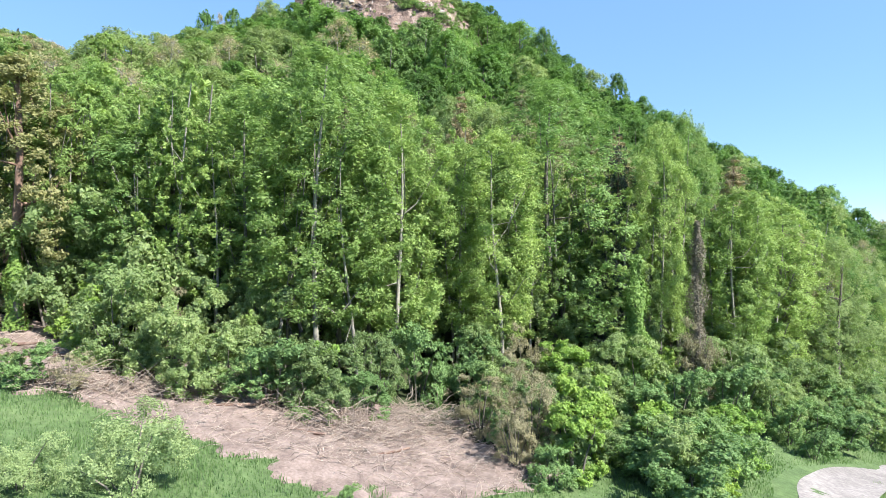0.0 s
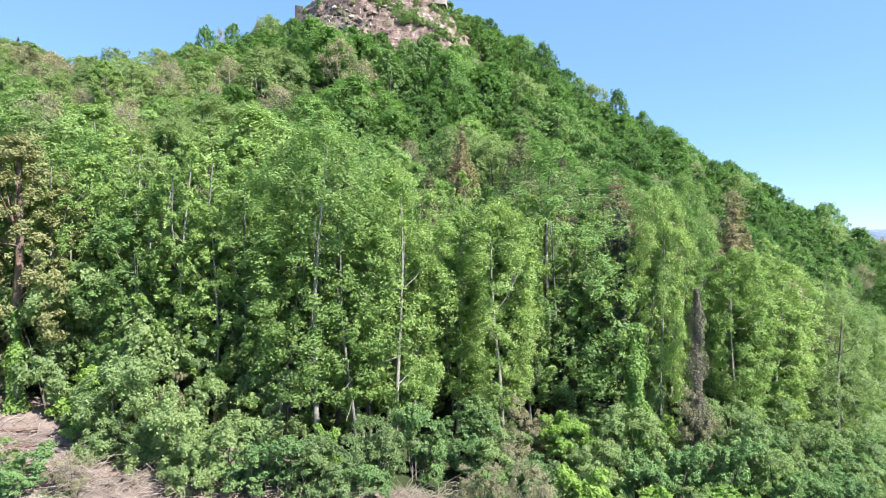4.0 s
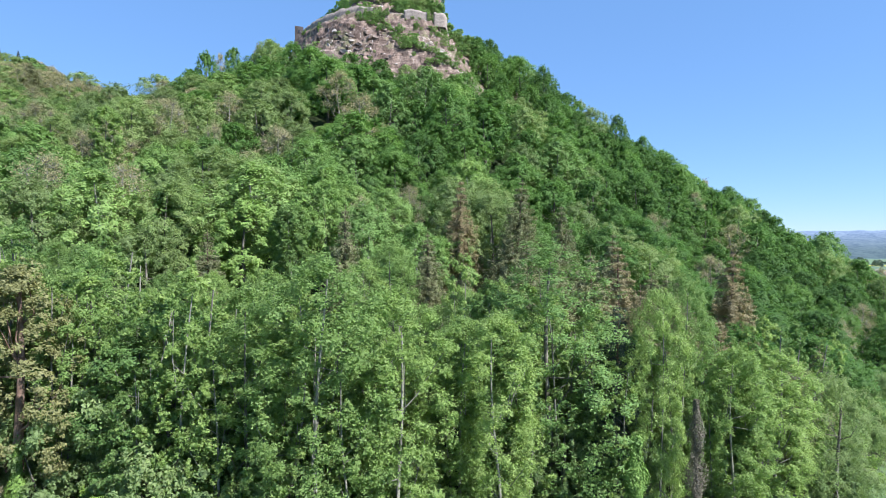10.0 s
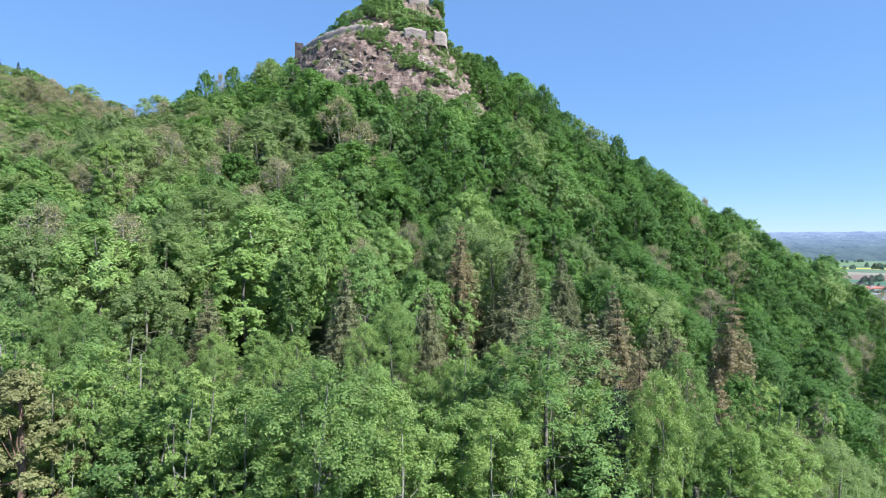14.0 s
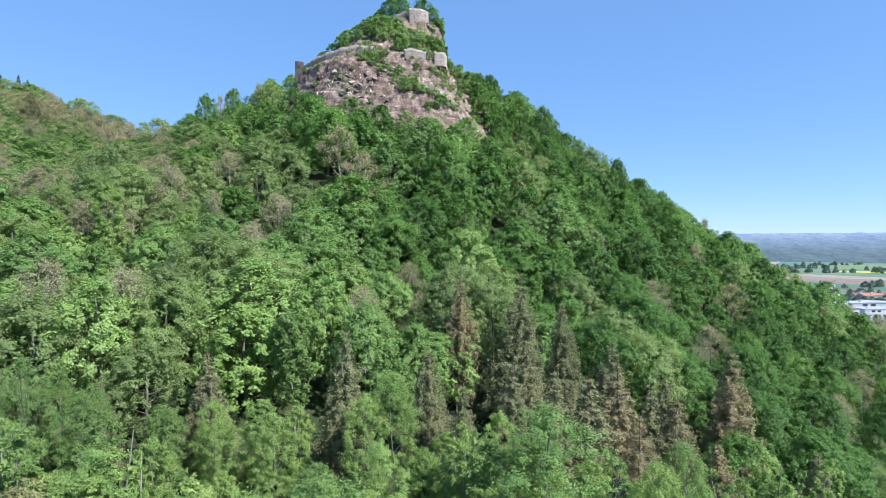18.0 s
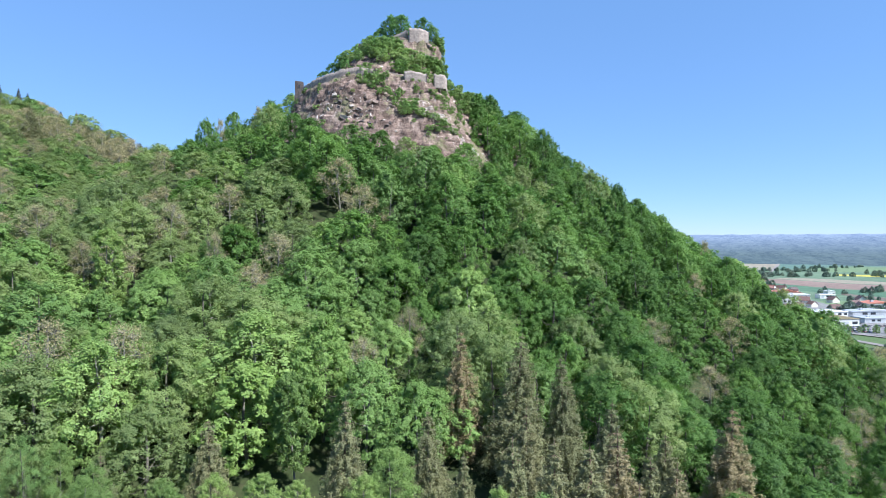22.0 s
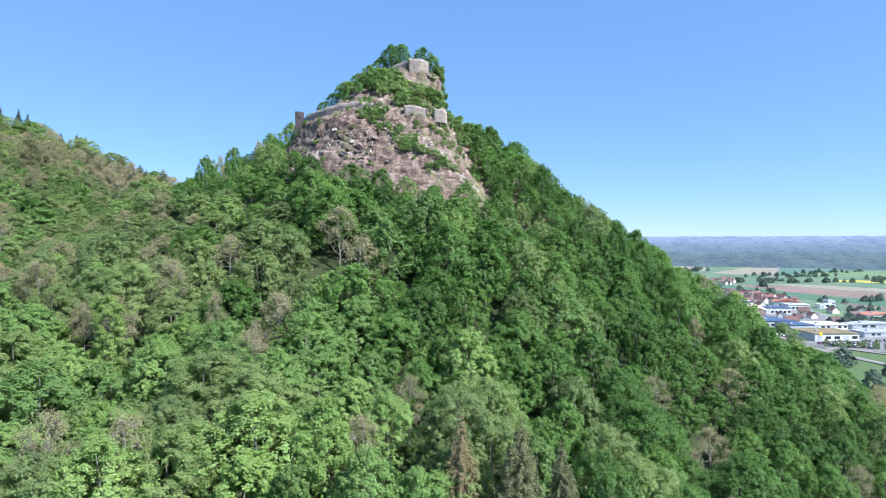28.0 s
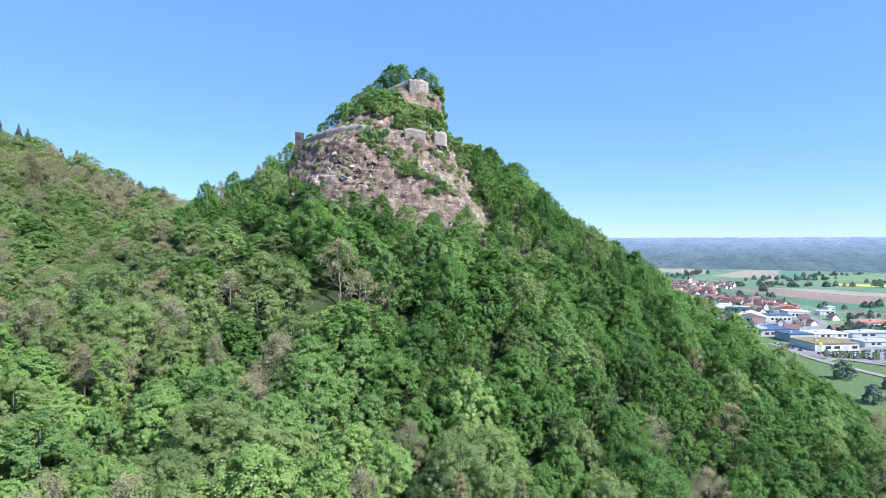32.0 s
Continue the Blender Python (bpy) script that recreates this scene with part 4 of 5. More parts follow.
# ---- undergrowth at the foot of the wood ----
def shrub_proto(name, label, seed, h, w, n, size, mat, group, stems=5, hollow=0.4, flat=0.8):
    rng = np.random.default_rng(seed)
    root = tagged(new(name), label, "shrub", group) if stems else None
    lobes = [(w * 0.62 * math.sqrt(rng.uniform(0.05, 1)) * math.cos(k * 2.4), w * 0.62 * math.sqrt(rng.uniform(0.05, 1)) * math.sin(k * 2.4), h * rng.uniform(0.15, 1.0) ** 1.15, w * rng.uniform(0.15, 0.36), flat) for k in range(24)]
    pieces = []
    if not stems:
        p, d = lobed_points(rng, n, lobes, hollow)
        p[:, 2] = np.abs(p[:, 2])
        co, fa = leaves(p, unit(d + 0.5 * rng.normal(size=d.shape) + (0, 0, 0.35)), size, rng)
        return tagged(new(name, quick_mesh(name, co, fa, mat, False)), label, "shrub", group)
    for k in range(stems):
        e = np.array(lobes[k][:3])
        pieces.append(tube([(e[0] * 0.15, e[1] * 0.15, -0.3), e * (0.5, 0.5, 0.55), e + (0, 0, 0.1 * h)], (0.06, 0.04, 0.012), 4))
    co, fa = joined(pieces)
    s = new("stem", quick_mesh("stem", co, fa, BARK))
    s.parent = root
    p, d = lobed_points(rng, n, lobes, hollow)
    p[:, 2] = np.abs(p[:, 2])
    co, fa = leaves(p, unit(d + 0.7 * rng.normal(size=d.shape) + (0, 0, 0.35)), size, rng)
    c = new("foliage", quick_mesh("foliage", co, fa, mat, False))
    c.parent = root
    return root


UNDER = {
    "hazel": [shrub_proto("hazel_bush", "leafy green hazel bush at the foot of the wood", 201 + v, 4.2, 2.6, 15000, 0.062, LEAF_SHRUB, "hazel bushes at the wood edge") for v in range(3)],
    "elder": [shrub_proto("elder_bush", "grey-green elder bush beside the track", 211 + v, 3.2, 2.1, 11000, 0.058, LEAF_HAW2, "elder bushes at the wood edge") for v in range(2)],
    "sapling": [shrub_proto("maple_sapling", "bright yellow-green maple sapling with layered leaves", 221 + v, 3.6, 1.9, 9000, 0.068, LEAF_SAPLING, "maple saplings at the wood edge", flat=0.5) for v in range(2)],
    "vine": [shrub_proto("vine_thicket", "thicket draped in dry grey-brown vines", 231 + v, 4.6, 2.0, 15000, 0.032, VINE, "vine thickets", stems=9, hollow=0.2) for v in range(2)],
    "haw": [shrub_proto("hawthorn_bush", "hawthorn bush in white blossom on the meadow", 241, 2.6, 2.6, 17000, 0.038, LEAF_HAW, "hawthorns on the meadow")],
}
for x, y, kind, s, wide in (
    (-26.5, 34.0, "vine", 0.8, 0.8), (-21.5, 35.0, "sapling", 1.0, 1.1), (-23.0, 37.0, "hazel", 1.0, 1.0), (-17.5, 31.3, "hazel", 1.2, 1.0),
    (-14.0, 30.4, "hazel", 1.15, 0.95), (-11.0, 30.0, "hazel", 0.95, 1.1), (-8.6, 29.8, "elder", 1.0, 1.2), (-5.6, 30.4, "hazel", 0.9, 1.0),
    (-15.5, 33.3, "vine", 1.0, 0.7), (-3.6, 33.2, "hazel", 0.9, 0.9), (-1.6, 36.0, "elder", 1.3, 0.9), (1.6, 37.4, "elder", 1.2, 1.0), (3.4, 38.0, "hazel", 1.1, 0.9), (2.0, 40.2, "elder", 0.6, 1.2),
    (5.5, 39.0, "vine", 1.15, 0.95), (4.6, 36.5, "vine", 0.7, 1.1), (8.0, 38.0, "sapling", 1.25, 1.0), (10.5, 39.0, "hazel", 1.1, 1.0),
    (9.4, 36.0, "hazel", 0.8, 1.1), (13.2, 39.5, "hazel", 1.2, 1.0), (12.4, 36.4, "elder", 1.0, 1.15), (15.0, 37.6, "elder", 1.1, 1.1),
    (17.6, 40.5, "vine", 1.5, 0.7), (18.5, 38.5, "elder", 1.25, 1.0), (20.8, 41.2, "hazel", 1.25, 1.0), (23.0, 43.0, "elder", 1.1, 1.2),
    (25.6, 44.5, "hazel", 1.1, 1.1), (28.4, 46.0, "hazel", 1.0, 1.2), (31.6, 48.2, "hazel", 1.0, 1.2), (35.0, 50.0, "elder", 1.0, 1.3),
    (38.5, 52.0, "hazel", 0.9, 1.3), (42.0, 54.5, "elder", 1.1, 1.3), (46.0, 58.0, "hazel", 1.1, 1.3), (21.5, 45.5, "hazel", 1.3, 1.0),
    (26.0, 48.0, "hazel", 1.4, 1.0), (30.5, 51.5, "hazel", 1.4, 1.1), (15.4, 42.0, "sapling", 1.1, 0.8), (-6.8, 33.3, "sapling", 0.9, 0.8), (25.8, 40.4, "elder", 0.8, 1.3), (28.4, 41.6, "elder", 0.9, 1.3), (31.2, 43.4, "hazel", 0.7, 1.4), (34.2, 45.2, "elder", 0.9, 1.4), (37.4, 47.0, "hazel", 0.7, 1.4), (40.5, 49.2, "elder", 0.9, 1.4), (29.5, 44.4, "elder", 1.0, 1.2), (33.4, 47.4, "hazel", 0.9, 1.2),
    (-10.3, 19.2, "haw", 0.95, 1.0), (-13.4, 18.3, "haw", 0.6, 1.1), (-19.0, 26.8, "elder", 0.55, 1.3),
    (-21.0, 27.5, "hazel", 0.42, 1.4), (-17.0, 27.0, "vine", 0.42, 1.4), (-3.5, 20.2, "elder", 0.3, 1.2),
    (4.4, 29.0, "vine", 1.2, 0.8), (1.9, 31.2, "vine", 0.75, 1.2), (3.4, 27.6, "vine", 0.8, 1.0), (5.4, 31.0, "hazel", 0.9, 1.1), (6.4, 28.0, "sapling", 1.0, 1.0), (4.8, 26.0, "elder", 0.55, 1.2), (2.4, 33.4, "elder", 0.7, 1.2), (7.4, 30.5, "sapling", 1.3, 0.9), (3.2, 30.4, "elder", 0.6, 1.1), (-12.5, 29.8, "hazel", 0.7, 1.2), (-9.6, 29.5, "elder", 0.8, 1.2), (-6.9, 30.0, "hazel", 0.75, 1.2), (-4.2, 30.8, "elder", 0.7, 1.3), (-16.0, 31.0, "hazel", 0.8, 1.1), (-19.5, 33.0, "sapling", 0.9, 1.2),
):
    plant(UNDER[kind][RNG.integers(len(UNDER[kind]))], x, y, s, wide)
for k in range(64):
    x, y = RNG.uniform(3.2, 34), RNG.uniform(25.5, 46)
    track = float(np.interp(y, (0, 20, 28, 31.5, 35, 39, 42), (17, 17, 18.2, 20, 23.5, 30, 38)))
    if x > track - 3.4 and y < 45 or y > edge(x) + 1:
        continue
    kind = ("hazel", "elder", "elder", "hazel", "hazel", "sapling")[RNG.integers(6)]
    plant(UNDER[kind][RNG.integers(len(UNDER[kind]))], x, y, RNG.uniform(0.45, 0.95), RNG.uniform(1.0, 1.4))
for k in range(60):
    x = RNG.uniform(-45, 62)
    y = edge(x) + 1.0 + 16 * RNG.uniform() ** 1.4
    kind = ("hazel", "hazel", "hazel", "hazel", "elder", "sapling", "vine")[RNG.integers(7)]
    plant(UNDER[kind][RNG.integers(len(UNDER[kind]))], x, y, RNG.uniform(0.9, 2.0), RNG.uniform(0.75, 1.0))
for group in UNDER.values():
    for ob in group:
        kept_aside(ob)


def ivy_stem(x, y, h, w, mat, label, seed, n=7500, size=0.085):
    """A stem clad from foot to top in hanging ivy or dry vines."""
    rng = np.random.default_rng(seed)
    root = tagged(new("ivy_clad_tree"), label, "tree", "ivy-clad trees")
    co, fa = tube([(0, 0, -0.5), (0.1, 0, h * 0.4), (-0.1, 0.1, h * 0.8), (0, 0, h)], (0.3, 0.22, 0.12, 0.03), 7)
    t = new("trunk", quick_mesh("trunk", co, fa, BARK))
    t.parent = root
    z = h * rng.uniform(0.02, 1, n) ** 0.85
    a = rng.uniform(0, 6.283, n)
    rad = w * (0.75 + 0.25 * np.sin(z * 1.9 + seed) + 0.2 * np.sin(a * 3 + z)) * np.sqrt(np.clip(1.06 - z / h, 0.02, 1)) * rng.uniform(0.4, 1.05, n)
    p = np.stack([rad * np.cos(a), rad * np.sin(a), z], 1)
    d = np.stack([np.cos(a), np.sin(a), 0.3 + 0 * a], 1)
    co, fa = leaves(p, unit(d + 0.5 * rng.normal(size=d.shape)), size, rng)
    c = new("ivy", quick_mesh("ivy", co, fa, mat, False))
    c.parent = root
    root.matrix_basis = pose(x, y, float(height(x, y)), 0, 0, 0)


ivy_stem(17.9, 41.4, 13.5, 1.25, TWIG_DARK, "dead tree shrouded from foot to top in dark dry vines", 5, n=11000, size=0.055)
ivy_stem(13.4, 40.8, 10.5, 1.5, LEAF_IVY, "stem hidden under a column of bright ivy", 6, n=13000)
ivy_stem(-14.4, 37.2, 12.5, 0.8, LEAF_IVY, "slim stem wrapped in bright green ivy", 7)
ivy_stem(-24.9, 34.2, 6.0, 0.75, LEAF_IVY, "reddish trunk with ivy round its lower part", 8)


# ---- clearing before the wood: soil, brash, logs, stumps, grass ----
def part(name, bm, mat, parent, label=""):
    me = bpy.data.meshes.new(name)
    bm.to_mesh(me)
    bm.free()
    me.materials.append(mat)
    ob = new(name, me)
    ob.parent = parent
    if label:
        ob["label"] = label
    return ob


def box(bm, x0, y0, z0, x1, y1, z1):
    r = bmesh.ops.create_cube(bm, size=1)
    for v in r["verts"]:
        v.co = ((x0 + x1) / 2 + v.co.x * (x1 - x0), (y0 + y1) / 2 + v.co.y * (y1 - y0), (z0 + z1) / 2 + v.co.z * (z1 - z0))


LOW = ((-40, -30, -20, -12, -5, 1, 5, 9), (30, 28.5, 27.0, 25.2, 21.6, 22.5, 27, 36))
# upper limit keeps pale soil out of the hollow darkened for shade
HIGH = ((-40, -27, -8, -4, 0, 4, 8), (36, 37, 37, 34, 31.5, 29.5, 28))
sx, sy = np.meshgrid(np.arange(-38, 8.1, 0.4), np.arange(20, 44, 0.4))
margin = np.minimum(np.minimum(sy - np.interp(sx, *LOW) - 0.9 * waves(sx, sy, 4, 53), np.interp(sx, *HIGH) - sy), 6 - sx + waves(sx, sy, 3, 55))
sz = height(sx, sy) - 0.3 + 0.44 * smooth(-0.9, 0.7, margin + 0.5 * waves(sx, sy, 1.2, 56)) + 0.05 * waves(sx, sy, 1.3, 51) + 0.04 * waves(sx, sy, 0.7, 52)
mx, my = (sx[:-1, :-1] + sx[1:, 1:]) / 2, (sy[:-1, :-1] + sy[1:, 1:]) / 2
inside = (margin[:-1, :-1] + margin[1:, 1:]) / 2 > -1.4
ii = np.arange(sx.size).reshape(sx.shape)
quads = np.stack([ii[:-1, :-1], ii[:-1, 1:], ii[1:, 1:], ii[1:, :-1]], -1)[inside]
tagged(new("clearing", quick_mesh("clearing", np.stack([sx.ravel(), sy.ravel(), sz.ravel()], 1), quads, DIRT)), "bare reddish soil of a freshly cleared strip", "bare soil", kind="structure")


def sticks(rng, n, x, y, spread, lo, hi, rad, heap=0.0, tilt=0.25):
    """Thin cut branches scattered over the ground, or heaped in a dome."""
    pieces = []
    for _ in range(n):
        a, q = rng.uniform(0, 6.283), math.sqrt(rng.uniform())
        px, py = x + spread[0] * q * math.cos(a), y + spread[1] * q * math.sin(a)
        z = float(height(px, py)) + 0.06 + heap * (1 - q * q) * rng.uniform(0, 1)
        L, yaw, up = rng.uniform(lo, hi), rng.uniform(0, 6.283), rng.normal(0, tilt)
        d = np.array((math.cos(yaw) * math.cos(up), math.sin(yaw) * math.cos(up), abs(math.sin(up))))
        bend = rng.normal(0, 0.09 * L, 3)
        bend[2] = abs(bend[2])
        p = np.array((px, py, z))
        pieces.append(tube([p, p + d * L * 0.5 + bend, p + d * L], (rad * rng.uniform(0.7, 1.4), rad, rad * 0.4), 3))
    return joined(pieces)


rng = np.random.default_rng(77)
loose = [sticks(rng, 1500, -7, 28.5, (9, 4.5), 0.3, 1.8, 0.014), sticks(rng, 900, -19, 30.5, (9, 3.0), 0.3, 1.8, 0.014), sticks(rng, 900, -1, 27.5, (5, 5), 0.3, 1.5, 0.013), sticks(rng, 300, 2, 34.5, (4, 5), 0.3, 1.4, 0.014), sticks(rng, 500, -27, 32, (5, 3), 0.3, 2.0, 0.016)]
co, fa = joined(loose)
tagged(new("brash", quick_mesh("brash", co, fa, STICK)), "loose cut twigs and branches strewn over the cleared strip", "brushwood", kind="stuff")
for x, y, sp, n, hp in ((-17.6, 27.8, (3.0, 1.3), 210, 0.8), (-9.0, 30.2, (3.2, 1.6), 260, 0.9), (-4.6, 28.8, (2.6, 1.5), 240, 0.8), (-1.0, 31.5, (2.4, 1.6), 190, 0.7), (-13.5, 29.6, (2.2, 1.2), 150, 0.6), (3.6, 33.5, (1.8, 1.6), 140, 0.7)):
    co, fa = sticks(rng, int(n * 1.7), x, y, sp, 0.5, 2.2, 0.016, hp, 0.35)
    tagged(new("brush_heap", quick_mesh("brush_heap", co, fa, STICK)), "heap of pale dry cut branches on bare soil", "brush heap", "brush heaps in the clearing")


def log(x, y, L, r, yaw, tilt=0.0):
    root = tagged(new("felled_log"), "felled log with a pale sawn end lying in the clearing", "log", "felled logs")
    co, fa = tube([(-L / 2, 0, 0), (-L / 5, 0.05, 0.02), (L / 4, -0.04, 0), (L / 2, 0, 0)], (r, r * 0.95, r * 0.85, r * 0.75), 9)
    t = new("stem", quick_mesh("stem", co, fa, BARK_RED))
    t.parent = root
    for s, q in ((-1, 1.0), (1, 0.75)):
        bm = bmesh.new()
        bmesh.ops.create_circle(bm, cap_ends=True, segments=9, radius=r * q * 0.96, matrix=pose(s * (L / 2 + 0.004), 0, 0, 0, 90, 0))
        part("sawn_end", bm, STICK, root, "pale sawn end")
    root.matrix_basis = pose(x, y, float(height(x, y)) + r * 0.9 + 0.05, 0, tilt, yaw)


for x, y, L, r, yaw in ((-20.8, 31.0, 3.4, 0.13, 8), (-22.6, 30.4, 2.6, 0.12, -12), (-17.0, 29.2, 1.8, 0.15, 30), (-24.0, 32.2, 3.0, 0.11, 20), (-6.4, 27.2, 2.2, 0.08, -20), (-2.6, 26.2, 2.6, 0.07, 35), (-10.6, 28.4, 2.8, 0.09, 10)):
    log(x, y, L, r, yaw)
for x, y, r, h in ((-14.8, 31.5, 0.16, 1.1), (-18.5, 30.2, 0.2, 0.4), (-26.0, 33.0, 0.22, 0.5), (1.5, 36.0, 0.15, 0.6)):
    root = tagged(new("tree_stump"), "short sawn tree stump in the clearing", "stump", "tree stumps")
    co, fa = tube([(0, 0, -0.2), (0, 0, 0.15), (0.02, 0, h)], (r * 1.4, r * 1.05, r * 0.95), 9)
    t = new("stem", quick_mesh("stem", co, fa, BARK))
    t.parent = root
    bm = bmesh.new()
    bmesh.ops.create_circle(bm, cap_ends=True, segments=9, radius=r * 0.94, matrix=pose(0.02, 0, h + 0.004))
    part("sawn_top", bm, STICK, root, "pale sawn top")
    root.matrix_basis = pose(x, y, float(height(x, y)) + 0.03)

n = 230000
bx, by = rng.uniform(-30, 42, n), rng.uniform(14, 52, n)
ok = (by < np.interp(bx, *EDGE) + 1) & ((by < np.interp(bx, *LOW) + 1.0 * waves(bx, by, 4, 53) + 0.4) | (bx > 7)) & (np.abs(bx) < 0.8 * by + 2)
ok &= np.hypot(bx - np.interp(by, (0, 20, 28, 31.5, 35, 39, 42), (17, 17, 18.2, 20, 23.5, 30, 38)), 0) > 2.3
bx, by = bx[ok], by[ok]
p = np.stack([bx, by, height(bx, by)], 1)
m = len(p)
a = rng.uniform(0, 6.283, m)
L = rng.uniform(0.07, 0.2, m) * (1 + 0.7 * smooth(0.1, 0.5, waves(bx, by, 3, 61)))
side = np.stack([np.cos(a), np.sin(a), 0 * a], 1) * (0.012 + 0.02 * rng.uniform(size=m))[:, None]
tip = p + np.stack([0.3 * L * np.cos(a * 3), 0.3 * L * np.sin(a * 3), L], 1)
co = np.stack([p - side - (0, 0, 0.03), p + side - (0, 0, 0.03), tip], 1).reshape(-1, 3)
tagged(new("grass", quick_mesh("grass", co, np.arange(m * 3).reshape(-1, 3), LEAF_GRASS, False)), "fresh green meadow grass with taller tufts", "grass", kind="stuff")

# ---- castle ruin on the summit ----
def ruin_wall(name, label, path, base, tops, thick, mat, seed, category="ruined wall", group="ruined castle walls"):
    """A thick rubble wall along a path with an uneven, crumbling top."""
    rg = np.random.default_rng(seed)
    path = np.array(path, float)
    run = np.concatenate([[0], np.cumsum(np.hypot(*np.diff(path, axis=0).T))])
    k = np.arange(0, run[-1] + 0.01, 0.6)
    px, py = np.interp(k, run, path[:, 0]), np.interp(k, run, path[:, 1])
    zb = np.interp(k, run, base)
    zt = np.interp(k, run, tops) + rg.normal(0, 0.14, len(k)) + 0.12 * np.sin(k * 1.1 + seed)
    d = unit(np.stack([np.gradient(px), np.gradient(py)], 1))
    nx, ny = d[:, 1], -d[:, 0]
    rows = []
    levels = 7
    for q in np.linspace(0, 1, levels):
        off = thick / 2 * (1.12 - 0.2 * q) + rg.normal(0, 0.05, len(k))
        rows.append(np.stack([px + nx * off, py + ny * off, zb + (zt - zb) * q], 1))
    for q in np.linspace(1, 0, levels):
        off = -thick / 2 * (1.12 - 0.2 * q) + rg.normal(0, 0.05, len(k))
        rows.append(np.stack([px + nx * off, py + ny * off, zb + (zt - zb) * q - 0.1 * (q == 1)], 1))
    rows = np.array(rows)
    h_, w_ = rows.shape[:2]
    i_ = np.arange(h_ * w_).reshape(h_, w_)
    quads = [np.stack([i_[:-1, :-1], i_[:-1, 1:], i_[1:, 1:], i_[1:, :-1]], -1).reshape(-1, 4)]
    for c in (0, w_ - 1):
        ends = np.array([(i_[r, c], i_[r + 1, c], i_[h_ - 2 - r, c], i_[h_ - 1 - r, c]) for r in range(levels - 1)])
        quads.append(ends)
    return tagged(new(name, quick_mesh(name, rows.reshape(-1, 3), np.concatenate(quads), mat, False)), label, category, group)


ruin_wall("summit_wall", "high pale stone retaining wall of the ruined keep", ((-13.1, 226.4), (-9.0, 226.2), (-5.3, 227.6)), (121.8, 122.4, 123.6), (128.5, 128.5, 127.2), 1.3, MASONRY, 1)
ruin_wall("summit_wall", "shaded stone side wall of the ruined keep", ((-22.6, 232.6), (-13.6, 227.3)), (120.0, 121.6), (126.0, 128.4), 1.2, MASONRY, 2)
ruin_wall("gate_wall", "broken stub of a gate wall with a dark pillar", ((-31.2, 226.0), (-29.4, 225.2), (-27.4, 225.2)), (114, 114, 114), (122.0, 120.8, 119.2), 1.0, MASONRY, 3)
ruin_wall("terrace_wall", "long low crumbling curtain wall above the cliff", ((-51.0, 218.0), (-46.2, 213.0), (-41.2, 209.0), (-35.2, 205.4), (-29.1, 203.0), (-22.6, 201.4)), (99.5, 99.4, 99.3, 99.2, 99, 98.8), (103.9, 104.9, 105.7, 106.4, 106.8, 105.4), 2.0, MASONRY, 4)
ruin_wall("terrace_wall", "tall pale curtain wall of rough stone above the cliff", ((-13.2, 201.0), (-9.5, 200.6), (-5.0, 200.8)), (99.6, 99.6, 99.6), (105.0, 104.6, 103.6), 1.2, MASONRY, 5)
ruin_wall("terrace_wall", "pale end piece of the curtain wall above the cliff", ((-3.2, 201.4), (0.3, 201.7), (1.0, 204.5)), (99.4, 99.0, 98.0), (103.9, 103.6, 102.8), 1.2, MASONRY, 6)
ruin_wall("terrace_parapet", "thin pale path edging on the castle terrace", ((-23.0, 205.0), (-16.0, 204.0), (-9.0, 204.4)), (103.4, 103.6, 103.8), (104.6, 104.8, 105.2), 0.5, MASONRY, 7)
# the tower's stone is kept dark to stand for its shadow side
tower = tagged(new("ruined_tower"), "ruined square watchtower stub on the rock, its shade painted in", "ruined tower")
bm = bmesh.new()
for k_, (w0, z0, z1) in enumerate(((1.75, -5.0, 0.0), (1.6, 0.0, 2.6), (1.55, 2.6, 5.6))):
    box(bm, -w0, -w0, z0, w0, w0, z1)
for v in bm.verts:
    v.co += Vector((random.uniform(-0.1, 0.1), random.uniform(-0.1, 0.1), random.uniform(-0.25, 0.1) if v.co.z > 5 else 0))
part("shaft", bm, STONE_DARK_SHADED, tower)
bm = bmesh.new()
box(bm, -0.25, -1.75, 3.0, 0.25, -1.5, 4.0)
part("window_slit", bm, PANE, tower, "dark narrow window slit")
bm = bmesh.new()
box(bm, 1.6, -0.8, -3.0, 4.6, 0.9, 1.4)
box(bm, 1.6, -0.8, 1.4, 2.8, 0.7, 3.0)
for v in bm.verts:
    v.co += Vector((random.uniform(-0.15, 0.15), random.uniform(-0.15, 0.15), random.uniform(-0.3, 0.3)))
part("buttress", bm, STONE_DARK_SHADED, tower)
tower.matrix_basis = pose(-55.2, 226.5, 102.6, 0, 0, 12)
gate = tagged(new("stone_pillar"), "dark narrow stone pillar of the former gate", "ruin")
bm = bmesh.new()
box(bm, -0.6, -0.6, -4, 0.6, 0.6, 4.4)
box(bm, -0.5, -0.55, 4.4, 0.45, 0.5, 5.1)
part("shaft", bm, STONE_DARK_SHADED, gate)
gate.matrix_basis = pose(-31.8, 226.2, 117.6, 0, 0, 8)
tarp = new("blue_tarpaulin", quick_mesh("blue_tarpaulin", *joined([(np.array([(-1.3, 0, 0.1), (1.3, 0, 0.3), (1.1, 0.4, 2.1), (0.1, 0.2, 2.9), (-1.2, 0.5, 1.8), (0, 1.6, 0.2)]), np.array([(0, 1, 2, 3), (0, 3, 4, 5), (1, 5, 3, 2)]))]), TARP_BLUE, False))
tarp.matrix_basis = pose(-35.2, 224.6, float(height(-35.2, 224.6)) + 0.4)
